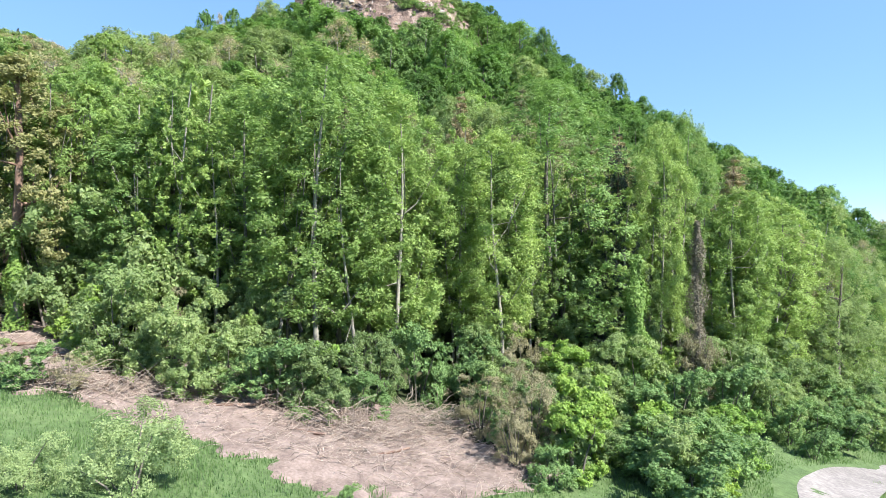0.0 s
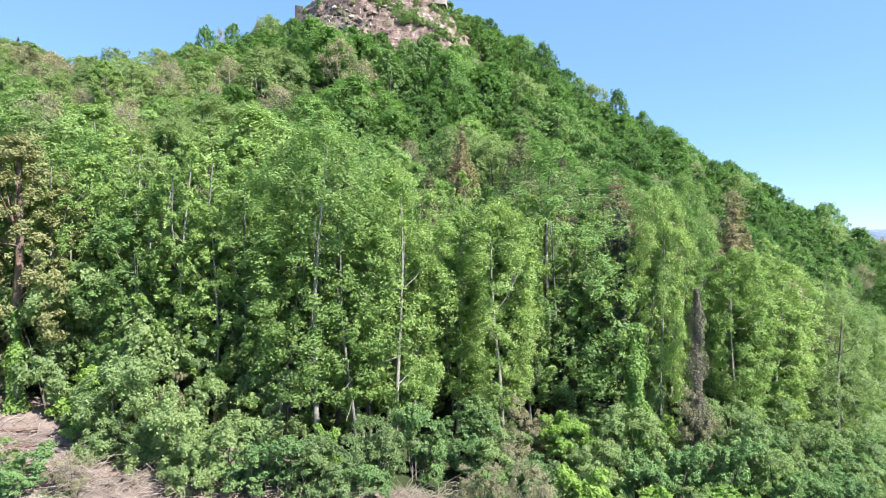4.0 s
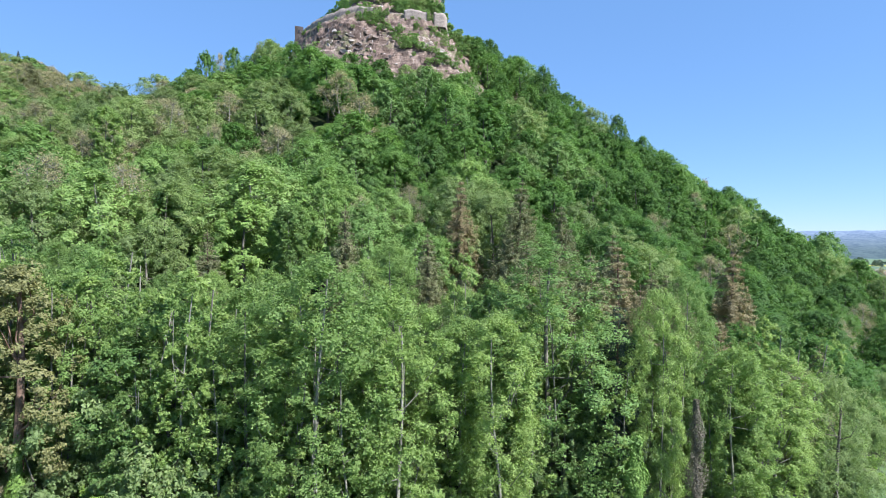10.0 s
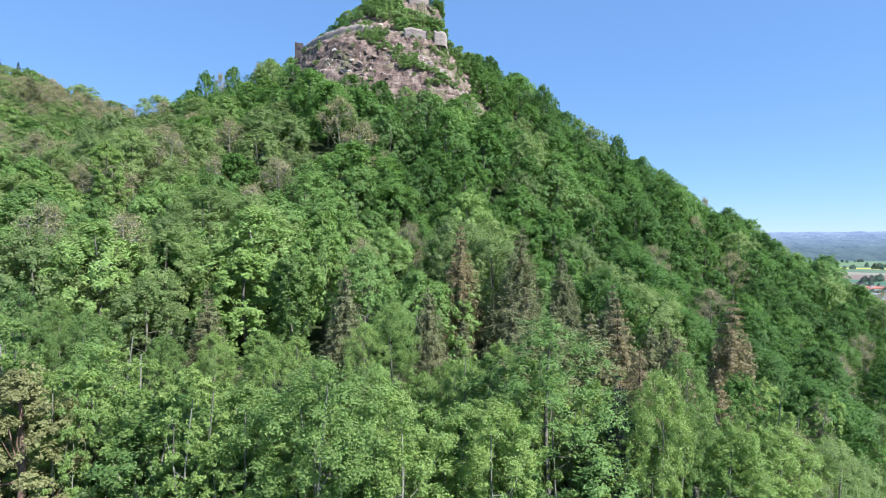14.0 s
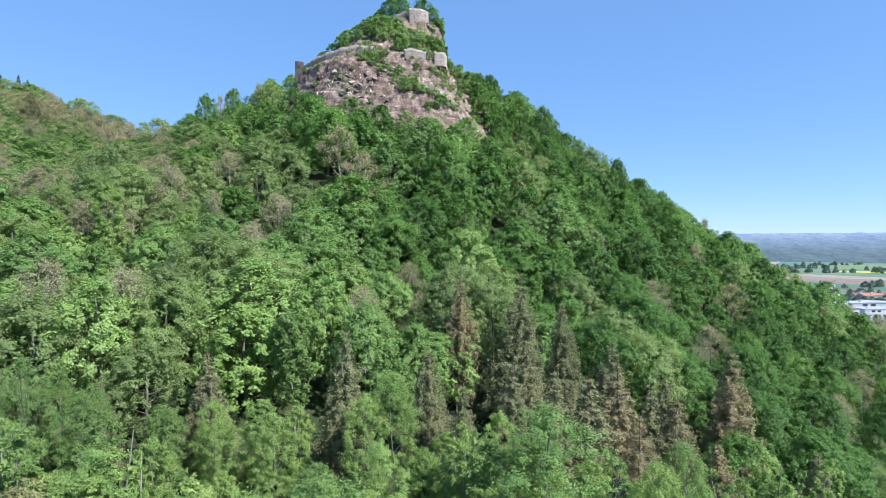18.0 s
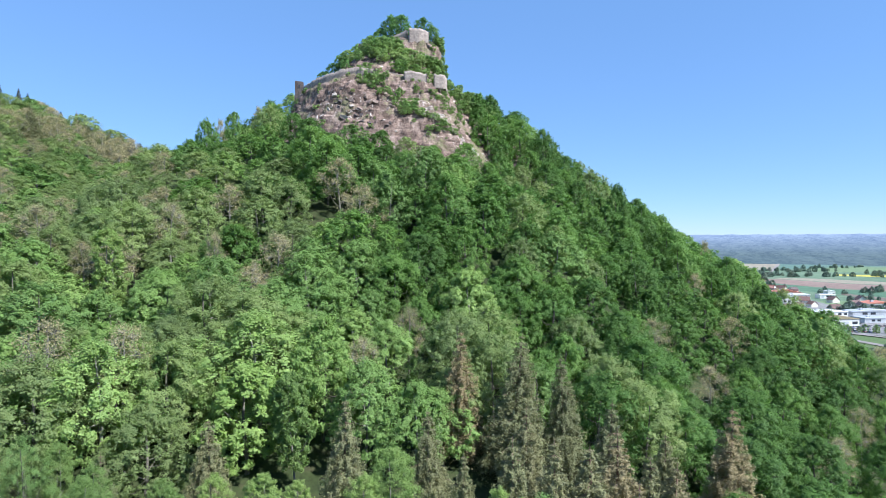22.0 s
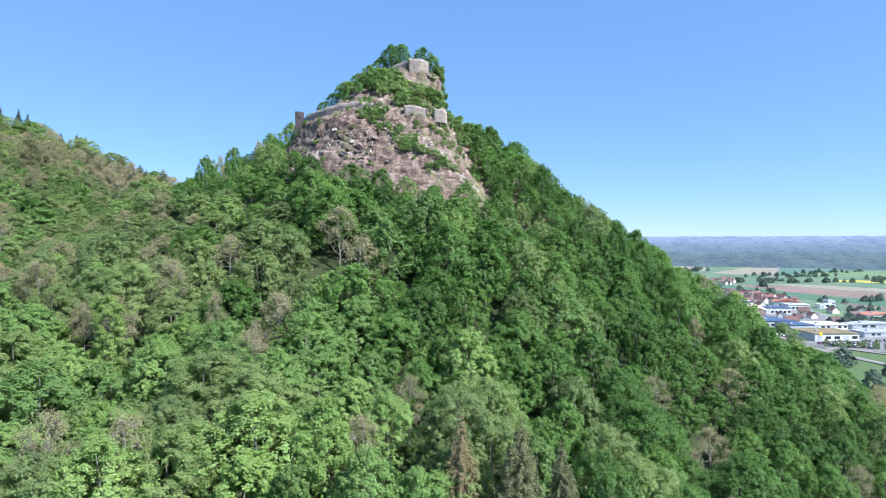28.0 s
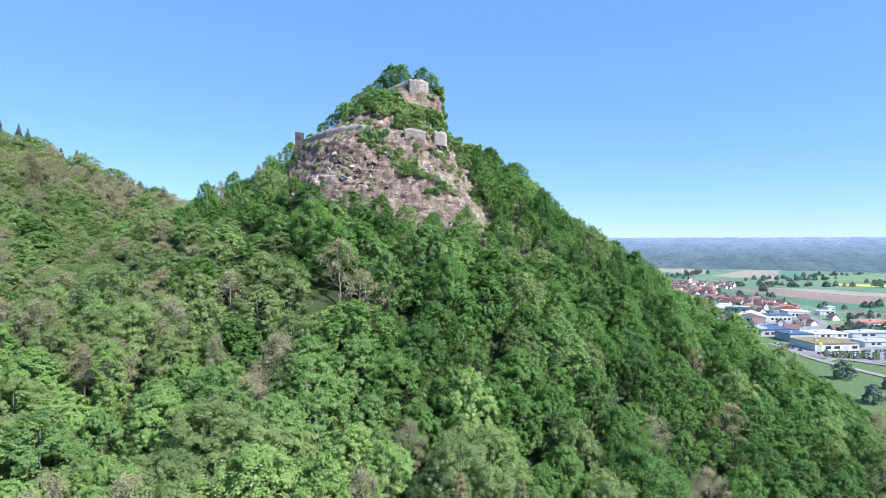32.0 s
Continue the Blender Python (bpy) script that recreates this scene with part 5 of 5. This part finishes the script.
tagged(tarp, "crumpled bright blue tarpaulin among the summit bushes", "tarpaulin")

# bushes and small trees of the summit and the rock
CRAG = {
    "thorn": [shrub_proto("thorn_bush", "low dense green thorn bush on the castle rock", 301 + v, 2.2, 1.7, 2600, 0.095, LEAF_BUSH, "bushes on the castle rock", stems=0) for v in range(3)],
    "dry": [shrub_proto("dry_bush", "straggling olive-brown bush on the rock face", 311 + v, 1.5, 1.3, 1300, 0.08, LEAF_OLIVE, "dry bushes on the rock face", stems=0) for v in range(2)],
}
RNG = np.random.default_rng(19)


def on_rock(kind, phi, r, s):
    x, y = AX + r * math.sin(radians(phi)), AY - r * math.cos(radians(phi))
    g = CRAG[kind]
    plant(g[RNG.integers(len(g))], x, y, s, RNG.uniform(0.9, 1.3), sink=-0.1)


for k in range(165):
    phi, r = RNG.uniform(-100, 62), RNG.uniform(13, 33)
    if r < 19 and -65 < phi < 50 or r < 23 and -92 < phi < -48:
        continue
    on_rock("thorn" if RNG.uniform() < 0.85 else "dry", phi, r, RNG.uniform(1.1, 2.1))
for k in range(16):
    on_rock("thorn", RNG.uniform(30, 95), RNG.uniform(5.8, 9.5), RNG.uniform(0.9, 1.5))
for k in range(60):
    q = RNG.uniform()
    on_rock("thorn", -30 + 40 * q + RNG.normal(0, 4), 39 + 15 * q + RNG.normal(0, 1.8), RNG.uniform(0.5, 1.15))
for k in range(28):
    on_rock("thorn", RNG.uniform(-2, 30), RNG.uniform(36.5, 42), RNG.uniform(0.35, 0.8))
for k in range(110):
    phi, r = RNG.uniform(-64, 22), RNG.uniform(38, 63)
    on_rock("dry" if RNG.uniform() < 0.7 else "thorn", phi, r, RNG.uniform(0.35, 0.8))
for k in range(64):
    phi = RNG.uniform(22, 75)
    on_rock("thorn", phi, RNG.uniform(22 if phi > 30 else 56, 62), RNG.uniform(0.8, 1.7))
for g in CRAG.values():
    for ob in g:
        kept_aside(ob)
def outcrop(seed, mat):
    """An angular block of rock."""
    rg = random.Random(seed)
    bm = bmesh.new()
    bmesh.ops.create_icosphere(bm, subdivisions=2, radius=1)
    cuts = [(Vector((rg.gauss(0, 1), rg.gauss(0, 1), rg.gauss(0, 1))).normalized(), rg.uniform(0.35, 0.7)) for _ in range(9)]
    for v in bm.verts:
        for n_, o_ in cuts:
            over = v.co.dot(n_) - o_
            if over > 0:
                v.co -= n_ * over
    me = bpy.data.meshes.new("outcrop")
    bm.to_mesh(me)
    bm.free()
    me.materials.append(mat)
    return me


blocks = {"pale": [outcrop(k, STONE_PALE) for k in range(4)], "rust": [outcrop(10 + k, STONE_RUST) for k in range(4)], "dark": [outcrop(20 + k, STONE_DARK_SHADED) for k in range(4)]}
RB = random.Random(5)


def set_block(kind, phi, r, s):
    x, y = AX + r * math.sin(radians(phi)), AY - r * math.cos(radians(phi))
    ob = new("outcrop", RB.choice(blocks[kind]))
    ob.parent = cliff
    ob.matrix_basis = pose(x, y, float(height(x, y)) - 0.32 * s, RB.uniform(-14, 14), RB.uniform(-6, 30), phi + RB.uniform(-25, 25)) @ Matrix.Diagonal((s * RB.uniform(0.9, 1.7), s * RB.uniform(0.6, 1.0), s * RB.uniform(0.5, 1.0), 1))


for phi0, r0, n_, sp, kind, s0 in ((-33, 55, 9, 1.3, "pale", 1.15), (-25, 53.5, 6, 1.2, "pale", 1.15), (-20, 51, 8, 3.0, "rust", 1.3), (-29, 52, 10, 6.0, "dark", 1.0), (-13, 49, 10, 3.0, "rust", 1.2), (-22, 54, 8, 8.0, "pale", 0.6), (4, 48, 9, 2.5, "pale", 1.2), (11, 50.5, 18, 4.0, "pale", 0.9), (18, 53, 22, 3.5, "pale", 0.95),
                                   (-8, 58, 7, 3.0, "pale", 0.6), (-50, 53, 12, 6.0, "dark", 1.0), (-45, 56, 12, 6.0, "rust", 0.9), (28, 13.5, 14, 14.0, "rust", 1.1), (8, 15, 12, 9.0, "pale", 0.9), (20, 14, 10, 9.0, "dark", 1.1), (-20, 53, 14, 9.0, "dark", 0.8), (10, 54, 10, 6.0, "rust", 0.7), (55, 11, 8, 12.0, "rust", 1.3)):
    for _ in range(n_):
        set_block(kind, RB.gauss(phi0, sp), RB.gauss(r0, 1.6), s0 * RB.uniform(0.5, 1.35))

oak = tree_proto("summit_oak", "small round green tree crowning the castle summit", "tree", 330, 7.5, 3.4, 0.8, 60, 11000, 0.12, LEAF_SUMMIT, BARK, 0.16, limbs=4, group="trees on the summit")
for x, y, s in ((-8.0, 232.5, 1.05), (-11.5, 236.0, 0.7), (-16.5, 234.0, 1.25), (-20.5, 235.5, 1.35), (-25.0, 237.0, 1.25), (-29.5, 236.0, 1.1), (-33.5, 233.0, 1.0), (-38.5, 231.0, 0.9), (-42.5, 228.0, 0.75), (-46.0, 226.0, 0.65), (-51.5, 229.5, 0.6), (-4.2, 236.0, 0.8), (-58.0, 231.5, 0.5), (-35.5, 214.0, 0.55), (-30.0, 212.0, 0.5), (-22.0, 214.0, 0.6), (-19.0, 219.0, 0.55), (-26.0, 219.0, 0.6)):
    plant(oak, x, y, s, RNG.uniform(0.95, 1.2))
kept_aside(oak)

# ---- village and halls on the plain ----
def house_proto(seed, w, d, h, rise):
    """A gabled house with overhanging tiled roof, chimney, windows and a door."""
    rg = random.Random(seed)
    root = tagged(new("house"), "rendered village house with a tiled gable roof", "house", "village houses")
    bm = bmesh.new()
    box(bm, -w / 2, -d / 2, -0.5, w / 2, d / 2, h)
    a = [bm.verts.new((sx_ * w / 2, y_, z_)) for sx_ in (-1, 1) for y_, z_ in ((-d / 2, h), (d / 2, h), (0, h + rise))]
    bm.faces.new(a[:3])
    bm.faces.new(a[3:][::-1])
    part("wall", bm, RENDER, root)
    bm = bmesh.new()
    o, e = 0.5, rise / (d / 2)
    for s in (-1, 1):
        t = [bm.verts.new((x_, s * y_, z_)) for x_ in (-w / 2 - o, w / 2 + o) for y_, z_ in ((0, h + rise + 0.25), (d / 2 + o, h - o * e + 0.25), (d / 2 + o, h - o * e), (0, h + rise))]
        for q in ((0, 1, 5, 4), (1, 2, 6, 5), (2, 3, 7, 6), (0, 3, 2, 1), (4, 5, 6, 7)):
            bm.faces.new([t[i_] for i_ in q])
    bmesh.ops.recalc_face_normals(bm, faces=bm.faces)
    part("roof", bm, TILE, root)
    bm = bmesh.new()
    box(bm, w * 0.2, 0.4, h + rise * 0.4, w * 0.2 + 0.7, 1.1, h + rise + 0.9)
    part("chimney", bm, STONE_DARK_SHADED, root)
    for k in (0, 2):
        for z_ in (0.9, 3.5):
            if z_ + 1.4 < h:
                bm = bmesh.new()
                x_ = -w / 2 + w * (k + 0.5) / 3
                box(bm, x_ - 0.55, -d / 2 - 0.06, z_, x_ + 0.55, -d / 2 + 0.05, z_ + 1.4)
                part("window", bm, PANE, root)
    bm = bmesh.new()
    box(bm, w / 2 - 0.05, -0.6, 3.6, w / 2 + 0.06, 0.6, 5.0)
    part("window", bm, PANE, root)
    bm = bmesh.new()
    box(bm, w / 2 - 0.05, 1.0, 0, w / 2 + 0.06, 2.0, 2.1)
    part("door", bm, SHEET_RED, root)
    return root


houses = [house_proto(k, *v) for k, v in enumerate(((12, 9, 5.2, 3.6), (10, 8.5, 4.6, 3.8), (15, 10, 5.6, 4.2), (9, 8, 3.4, 3.4)))]
RNG = np.random.default_rng(29)
taken = []
for zone, count in ((((461, 1260), (592, 1193), (531, 1091), (394, 1091)), 75), (((421, 1091), (489, 1065), (395, 860), (349, 895)), 78), (((404, 932), (477, 877), (420, 771), (356, 813)), 40), (((455, 844), (466, 771), (424, 710), (405, 758)), 16)):
    made, tries = 0, 0
    while made < count and tries < 4000:
        tries += 1
        u, v = RNG.uniform(), RNG.uniform()
        c = np.array(zone, float)
        x, y = (c[0] * (1 - u) + c[1] * u) * (1 - v) + (c[3] * (1 - u) + c[2] * u) * v
        if any((x - a_) ** 2 + (y - b_) ** 2 < 11.8 ** 2 for a_, b_ in taken):
            continue
        taken.append((x, y))
        made += 1
        yaw = 25 + RNG.choice((0, 90, 180, 270)) + RNG.normal(0, 12)
        copy_thing(houses[RNG.integers(4)], pose(x, y, float(height(x, y)) + 0.3, 0, 0, yaw) @ Matrix.Scale(RNG.uniform(0.7, 1.02), 4))
# workshops between the halls
for x, y in ((330, 560), (345, 578), (362, 592), (382, 606), (300, 575), (318, 600), (352, 614), (392, 640), (300, 622), (322, 690), (382, 700), (395, 735), (430, 650), (446, 636), (418, 600), (405, 572), (374, 562), (388, 752), (330, 612), (440, 745)):
    copy_thing(houses[3 if RNG.uniform() < 0.5 else 2], pose(x + RNG.normal(0, 2), y + RNG.normal(0, 2), -19.6, 0, 0, RNG.choice((5, 95, -20, 70))) @ Matrix.Scale(RNG.uniform(0.8, 1.15), 4))
for ob in houses:
    kept_aside(ob)

church = tagged(new("church"), "white village church with a pointed steeple", "church")
bm = bmesh.new()
box(bm, -3, -3, -0.5, 3, 3, 15)
part("tower_wall", bm, SHEET_WHITE, church)
bm = bmesh.new()
bmesh.ops.create_cone(bm, cap_ends=True, segments=4, radius1=4.4, radius2=0.05, depth=9, matrix=pose(0, 0, 19.5, 0, 0, 45))
part("steeple", bm, TILE, church)
bm = bmesh.new()
box(bm, 3, -5, -0.5, 20, 5, 8)
part("nave_wall", bm, SHEET_WHITE, church)
bm = bmesh.new()
q_ = [bm.verts.new(c_) for c_ in ((3, -5.6, 7.8), (20.4, -5.6, 7.8), (20.4, 5.6, 7.8), (3, 5.6, 7.8), (3, 0, 13), (20.4, 0, 13))]
for f_ in ((0, 1, 5, 4), (2, 3, 4, 5), (0, 4, 3), (1, 2, 5), (0, 3, 2, 1)):
    bm.faces.new([q_[i_] for i_ in f_])
part("nave_roof", bm, TILE, church)
church.matrix_basis = pose(478, 1140, -19.6, 0, 0, 20)


def hall(name, label, x, y, w, d, h, wall, roof, yaw=0.0, bays=6, gable=0.0, category="hall"):
    """A low commercial hall: walls, overhanging roof slab or shallow gable, a row of windows and a gate."""
    root = tagged(new(name), label, category, "halls of the trading estate")
    bm = bmesh.new()
    box(bm, -w / 2, 0, -1, w / 2, d, h)
    part("wall", bm, wall, root)
    bm = bmesh.new()
    if gable:
        q = [bm.verts.new(c) for c in ((-w / 2 - 0.6, -0.6, h), (w / 2 + 0.6, -0.6, h), (w / 2 + 0.6, d + 0.6, h), (-w / 2 - 0.6, d + 0.6, h), (0, -0.6, h + gable), (0, d + 0.6, h + gable))]
        for f in ((0, 4, 5, 3), (1, 2, 5, 4), (0, 1, 4), (2, 3, 5), (3, 2, 1, 0)):
            bm.faces.new([q[i] for i in f])
    else:
        box(bm, -w / 2 - 0.5, -0.5, h + 0.004, w / 2 + 0.5, d + 0.5, h + 0.45)
    part("roof", bm, roof, root)
    for k in range(bays):
        x0 = -w / 2 + w * (k + 0.2) / bays
        bm = bmesh.new()
        box(bm, x0, -0.08, 1.2 if k % 3 else 0, x0 + w / bays * 0.6, 0.05, min(h - 0.8, 3.4))
        part("window" if k % 3 else "gate", bm, PANE if k % 3 else SHEET_GREY, root)
    bm = bmesh.new()
    box(bm, -w / 4, d * 0.4, h + 0.4, -w / 4 + 2.5, d * 0.4 + 2, h + (gable * 0.6) + 1.6)
    part("roof_vent", bm, SHEET_GREY, root)
    root.matrix_basis = pose(x, y, -19.5, 0, 0, yaw)
    return root


shop = hall("supermarket", "white supermarket with a brownish planted flat roof", 313, 466, 37, 30, 5.2, SHEET_WHITE, ROOF_MOSS, 4, 5, category="supermarket")
bm = bmesh.new()
box(bm, -15.2, -0.5, 4.2, -12.6, -0.2, 6.6)
part("sign", bm, SIGN_YELLOW, shop, "plain yellow sign panel")
hall("solar_hall", "hall with a dark blue solar-panel roof", 306, 539, 36, 32, 5.5, SHEET_GREY, SHEET_BLUE, 6)
hall("solar_hall", "low hall with a dark blue solar-panel roof", 312, 510, 22, 20, 6, SHEET_GREY, SHEET_BLUE, 6)
hall("gabled_hall", "large hall with a faded pink tiled gable roof", 332, 634, 28, 30, 6, SHEET_WHITE, SHEET_PINK, -28, gable=4)
hall("office_block", "white two-storey office block", 294, 542, 12, 12, 7, SHEET_WHITE, SHEET_GREY, 10, 5)
hall("white_hall", "long white flat-roofed hall", 348, 526, 32, 22, 3.8, SHEET_WHITE, SHEET_WHITE, 5)
hall("grey_hall", "long grey hall with a shallow roof", 392, 530, 46, 14, 4.0, SHEET_GREY, SHEET_GREY, 3, gable=1.5)
hall("canopy_hall", "white flat-roofed hall beside the car park", 362, 484, 30, 16, 3.6, SHEET_GREY, SHEET_GREY, 4)
hall("red_hall", "hall with a dull red roof at the edge of the meadow", 444, 590, 34, 18, 5, SHEET_WHITE, SHEET_RED, 3, gable=2)
hall("white_block", "white three-storey block among the houses", 348, 733, 22, 14, 8.5, SHEET_WHITE, SHEET_WHITE, 8, 6)
hall("red_roofed_hall", "long hall with a bright red roof", 417, 710, 30, 20, 6, SHEET_WHITE, SHEET_RED, -18, gable=3.5)
hall("white_shed", "low white shed at the foot of the hill", 313, 658, 20, 18, 3.5, SHEET_WHITE, SHEET_WHITE, -10, 3)
hall("grey_flat_hall", "grey flat-roofed workshop among the halls", 365, 727, 26, 14, 6, SHEET_GREY, SHEET_GREY, -25)
hall("white_workshop", "white workshop with a bright roof", 411, 678, 24, 18, 6, SHEET_WHITE, SHEET_WHITE, -6)
hall("blue_hall", "workshop with a grey-blue roof", 366, 640, 26, 20, 6.5, SHEET_WHITE, SHEET_BLUE, -6)
hall("white_kiosk", "small white building by the railway", 458, 699, 18, 10, 4, SHEET_WHITE, SHEET_WHITE, 0, 3)
hall("white_kiosk", "small white silo-like building by the railway", 481, 727, 9, 9, 6, SHEET_WHITE, SHEET_WHITE, 0, 2)

car = tagged(new("parked_car"), "car parked on the supermarket's car park", "car", "parked cars")
bm = bmesh.new()
box(bm, -2.1, -0.88, 0.3, 2.1, 0.88, 0.85)
bmesh.ops.bevel(bm, geom=bm.edges[:], offset=0.12, segments=1, affect="EDGES")
part("body", bm, CAR_PAINT, car)
bm = bmesh.new()
box(bm, -1.3, -0.76, 0.85, 1.0, 0.76, 1.42)
for v in bm.verts:
    if v.co.z > 1.2:
        v.co.x *= 0.72
        v.co.y *= 0.86
part("cabin", bm, PANE, car, "dark glass cabin")
for sx_ in (-1.3, 1.3):
    for sy_ in (-0.82, 0.82):
        bm = bmesh.new()
        bmesh.ops.create_cone(bm, cap_ends=True, segments=10, radius1=0.32, radius2=0.32, depth=0.2, matrix=pose(sx_, sy_, 0.32, 90, 0, 0))
        part("wheel", bm, RUBBER, car)
for row, (x0, y0, dx_, dy_, n_) in enumerate(((290, 452, 3.0, 0.5, 14), (292, 444, 3.0, 0.4, 13), (296, 437, 3.1, -0.6, 11), (284, 466, -0.4, 4.2, 8), (334, 462, 3.0, 0.4, 10), (340, 450, 3.0, -0.8, 9))):
    for k in range(n_):
        if RNG.uniform() < 0.72:
            x, y = x0 + dx_ * k + RNG.normal(0, 0.15), y0 + dy_ * k
            copy_thing(car, pose(x, y, float(height(x, y)) + 0.3, 0, 0, 90 + RNG.normal(0, 4)))
kept_aside(car)

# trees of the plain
garden = [tree_proto("garden_tree", "round dark green tree on the plain", "tree", 401 + v, 8.5, 4.0, 0.3, 40, 4200, 0.28, LEAF_HAZED, BARK, 0.2, limbs=2, group="trees on the plain") for v in range(3)]
pale = [tree_proto("young_tree", "small grey-green young tree in a row", "tree", 411, 5.5, 2.2, 0.6, 20, 1800, 0.2, LEAF_HAW2, BARK, 0.12, limbs=2, group="young trees along the road")]
for x, y, s in ((252.5, 370, 1.35), (229.5, 313, 1.15), (262, 344, 0.9), (246, 320, 0.8), (568, 1040, 1.6), (568, 1046, 1.3)):
    plant(garden[RNG.integers(3)], x, y, s, 1.15)
for k in range(15):
    x, y = 288 + 3.9 * k + RNG.normal(0, 0.8), 440 - 1.4 * k + RNG.normal(0, 1.5)
    plant(pale[0], x, y, RNG.uniform(0.8, 1.2), 1.0)
# rows and groups: start, end, count, scatter, size
for (x0, y0), (x1, y1), n_, sc, s in (((283, 520), (300, 600), 16, 5, 1.0), ((300, 600), (330, 690), 14, 6, 0.9), ((372, 560), (430, 572), 16, 5, 1.0), ((620, 1150), (900, 1150), 34, 12, 1.1), ((560, 1170), (700, 1190), 22, 12, 1.1),
                                      ((560, 1420), (760, 1720), 30, 18, 1.2), ((900, 1480), (1150, 1600), 26, 10, 1.1), ((780, 1330), (930, 1370), 20, 9, 1.1), ((700, 1330), (820, 1420), 18, 12, 1.0), ((500, 760), (620, 800), 14, 10, 0.9),
                                      ((410, 1080), (500, 900), 34, 30, 0.8), ((380, 880), (430, 780), 22, 22, 0.8), ((470, 1230), (560, 1150), 24, 30, 0.8), ((440, 640), (500, 680), 10, 5, 0.9), ((330, 700), (350, 760), 8, 8, 1.0), ((650, 2050), (800, 2150), 22, 20, 1.3), ((900, 1240), (960, 1260), 12, 8, 1.0)):
    for k in range(n_):
        q = (k + RNG.uniform()) / n_
        if k % 4 == 3:
            continue
        plant(garden[RNG.integers(3)], x0 + (x1 - x0) * q + RNG.normal(0, sc), y0 + (y1 - y0) * q + RNG.normal(0, sc), s * RNG.uniform(0.6, 1.2), RNG.uniform(0.9, 1.4))
for ob in (*garden, *pale):
    kept_aside(ob)
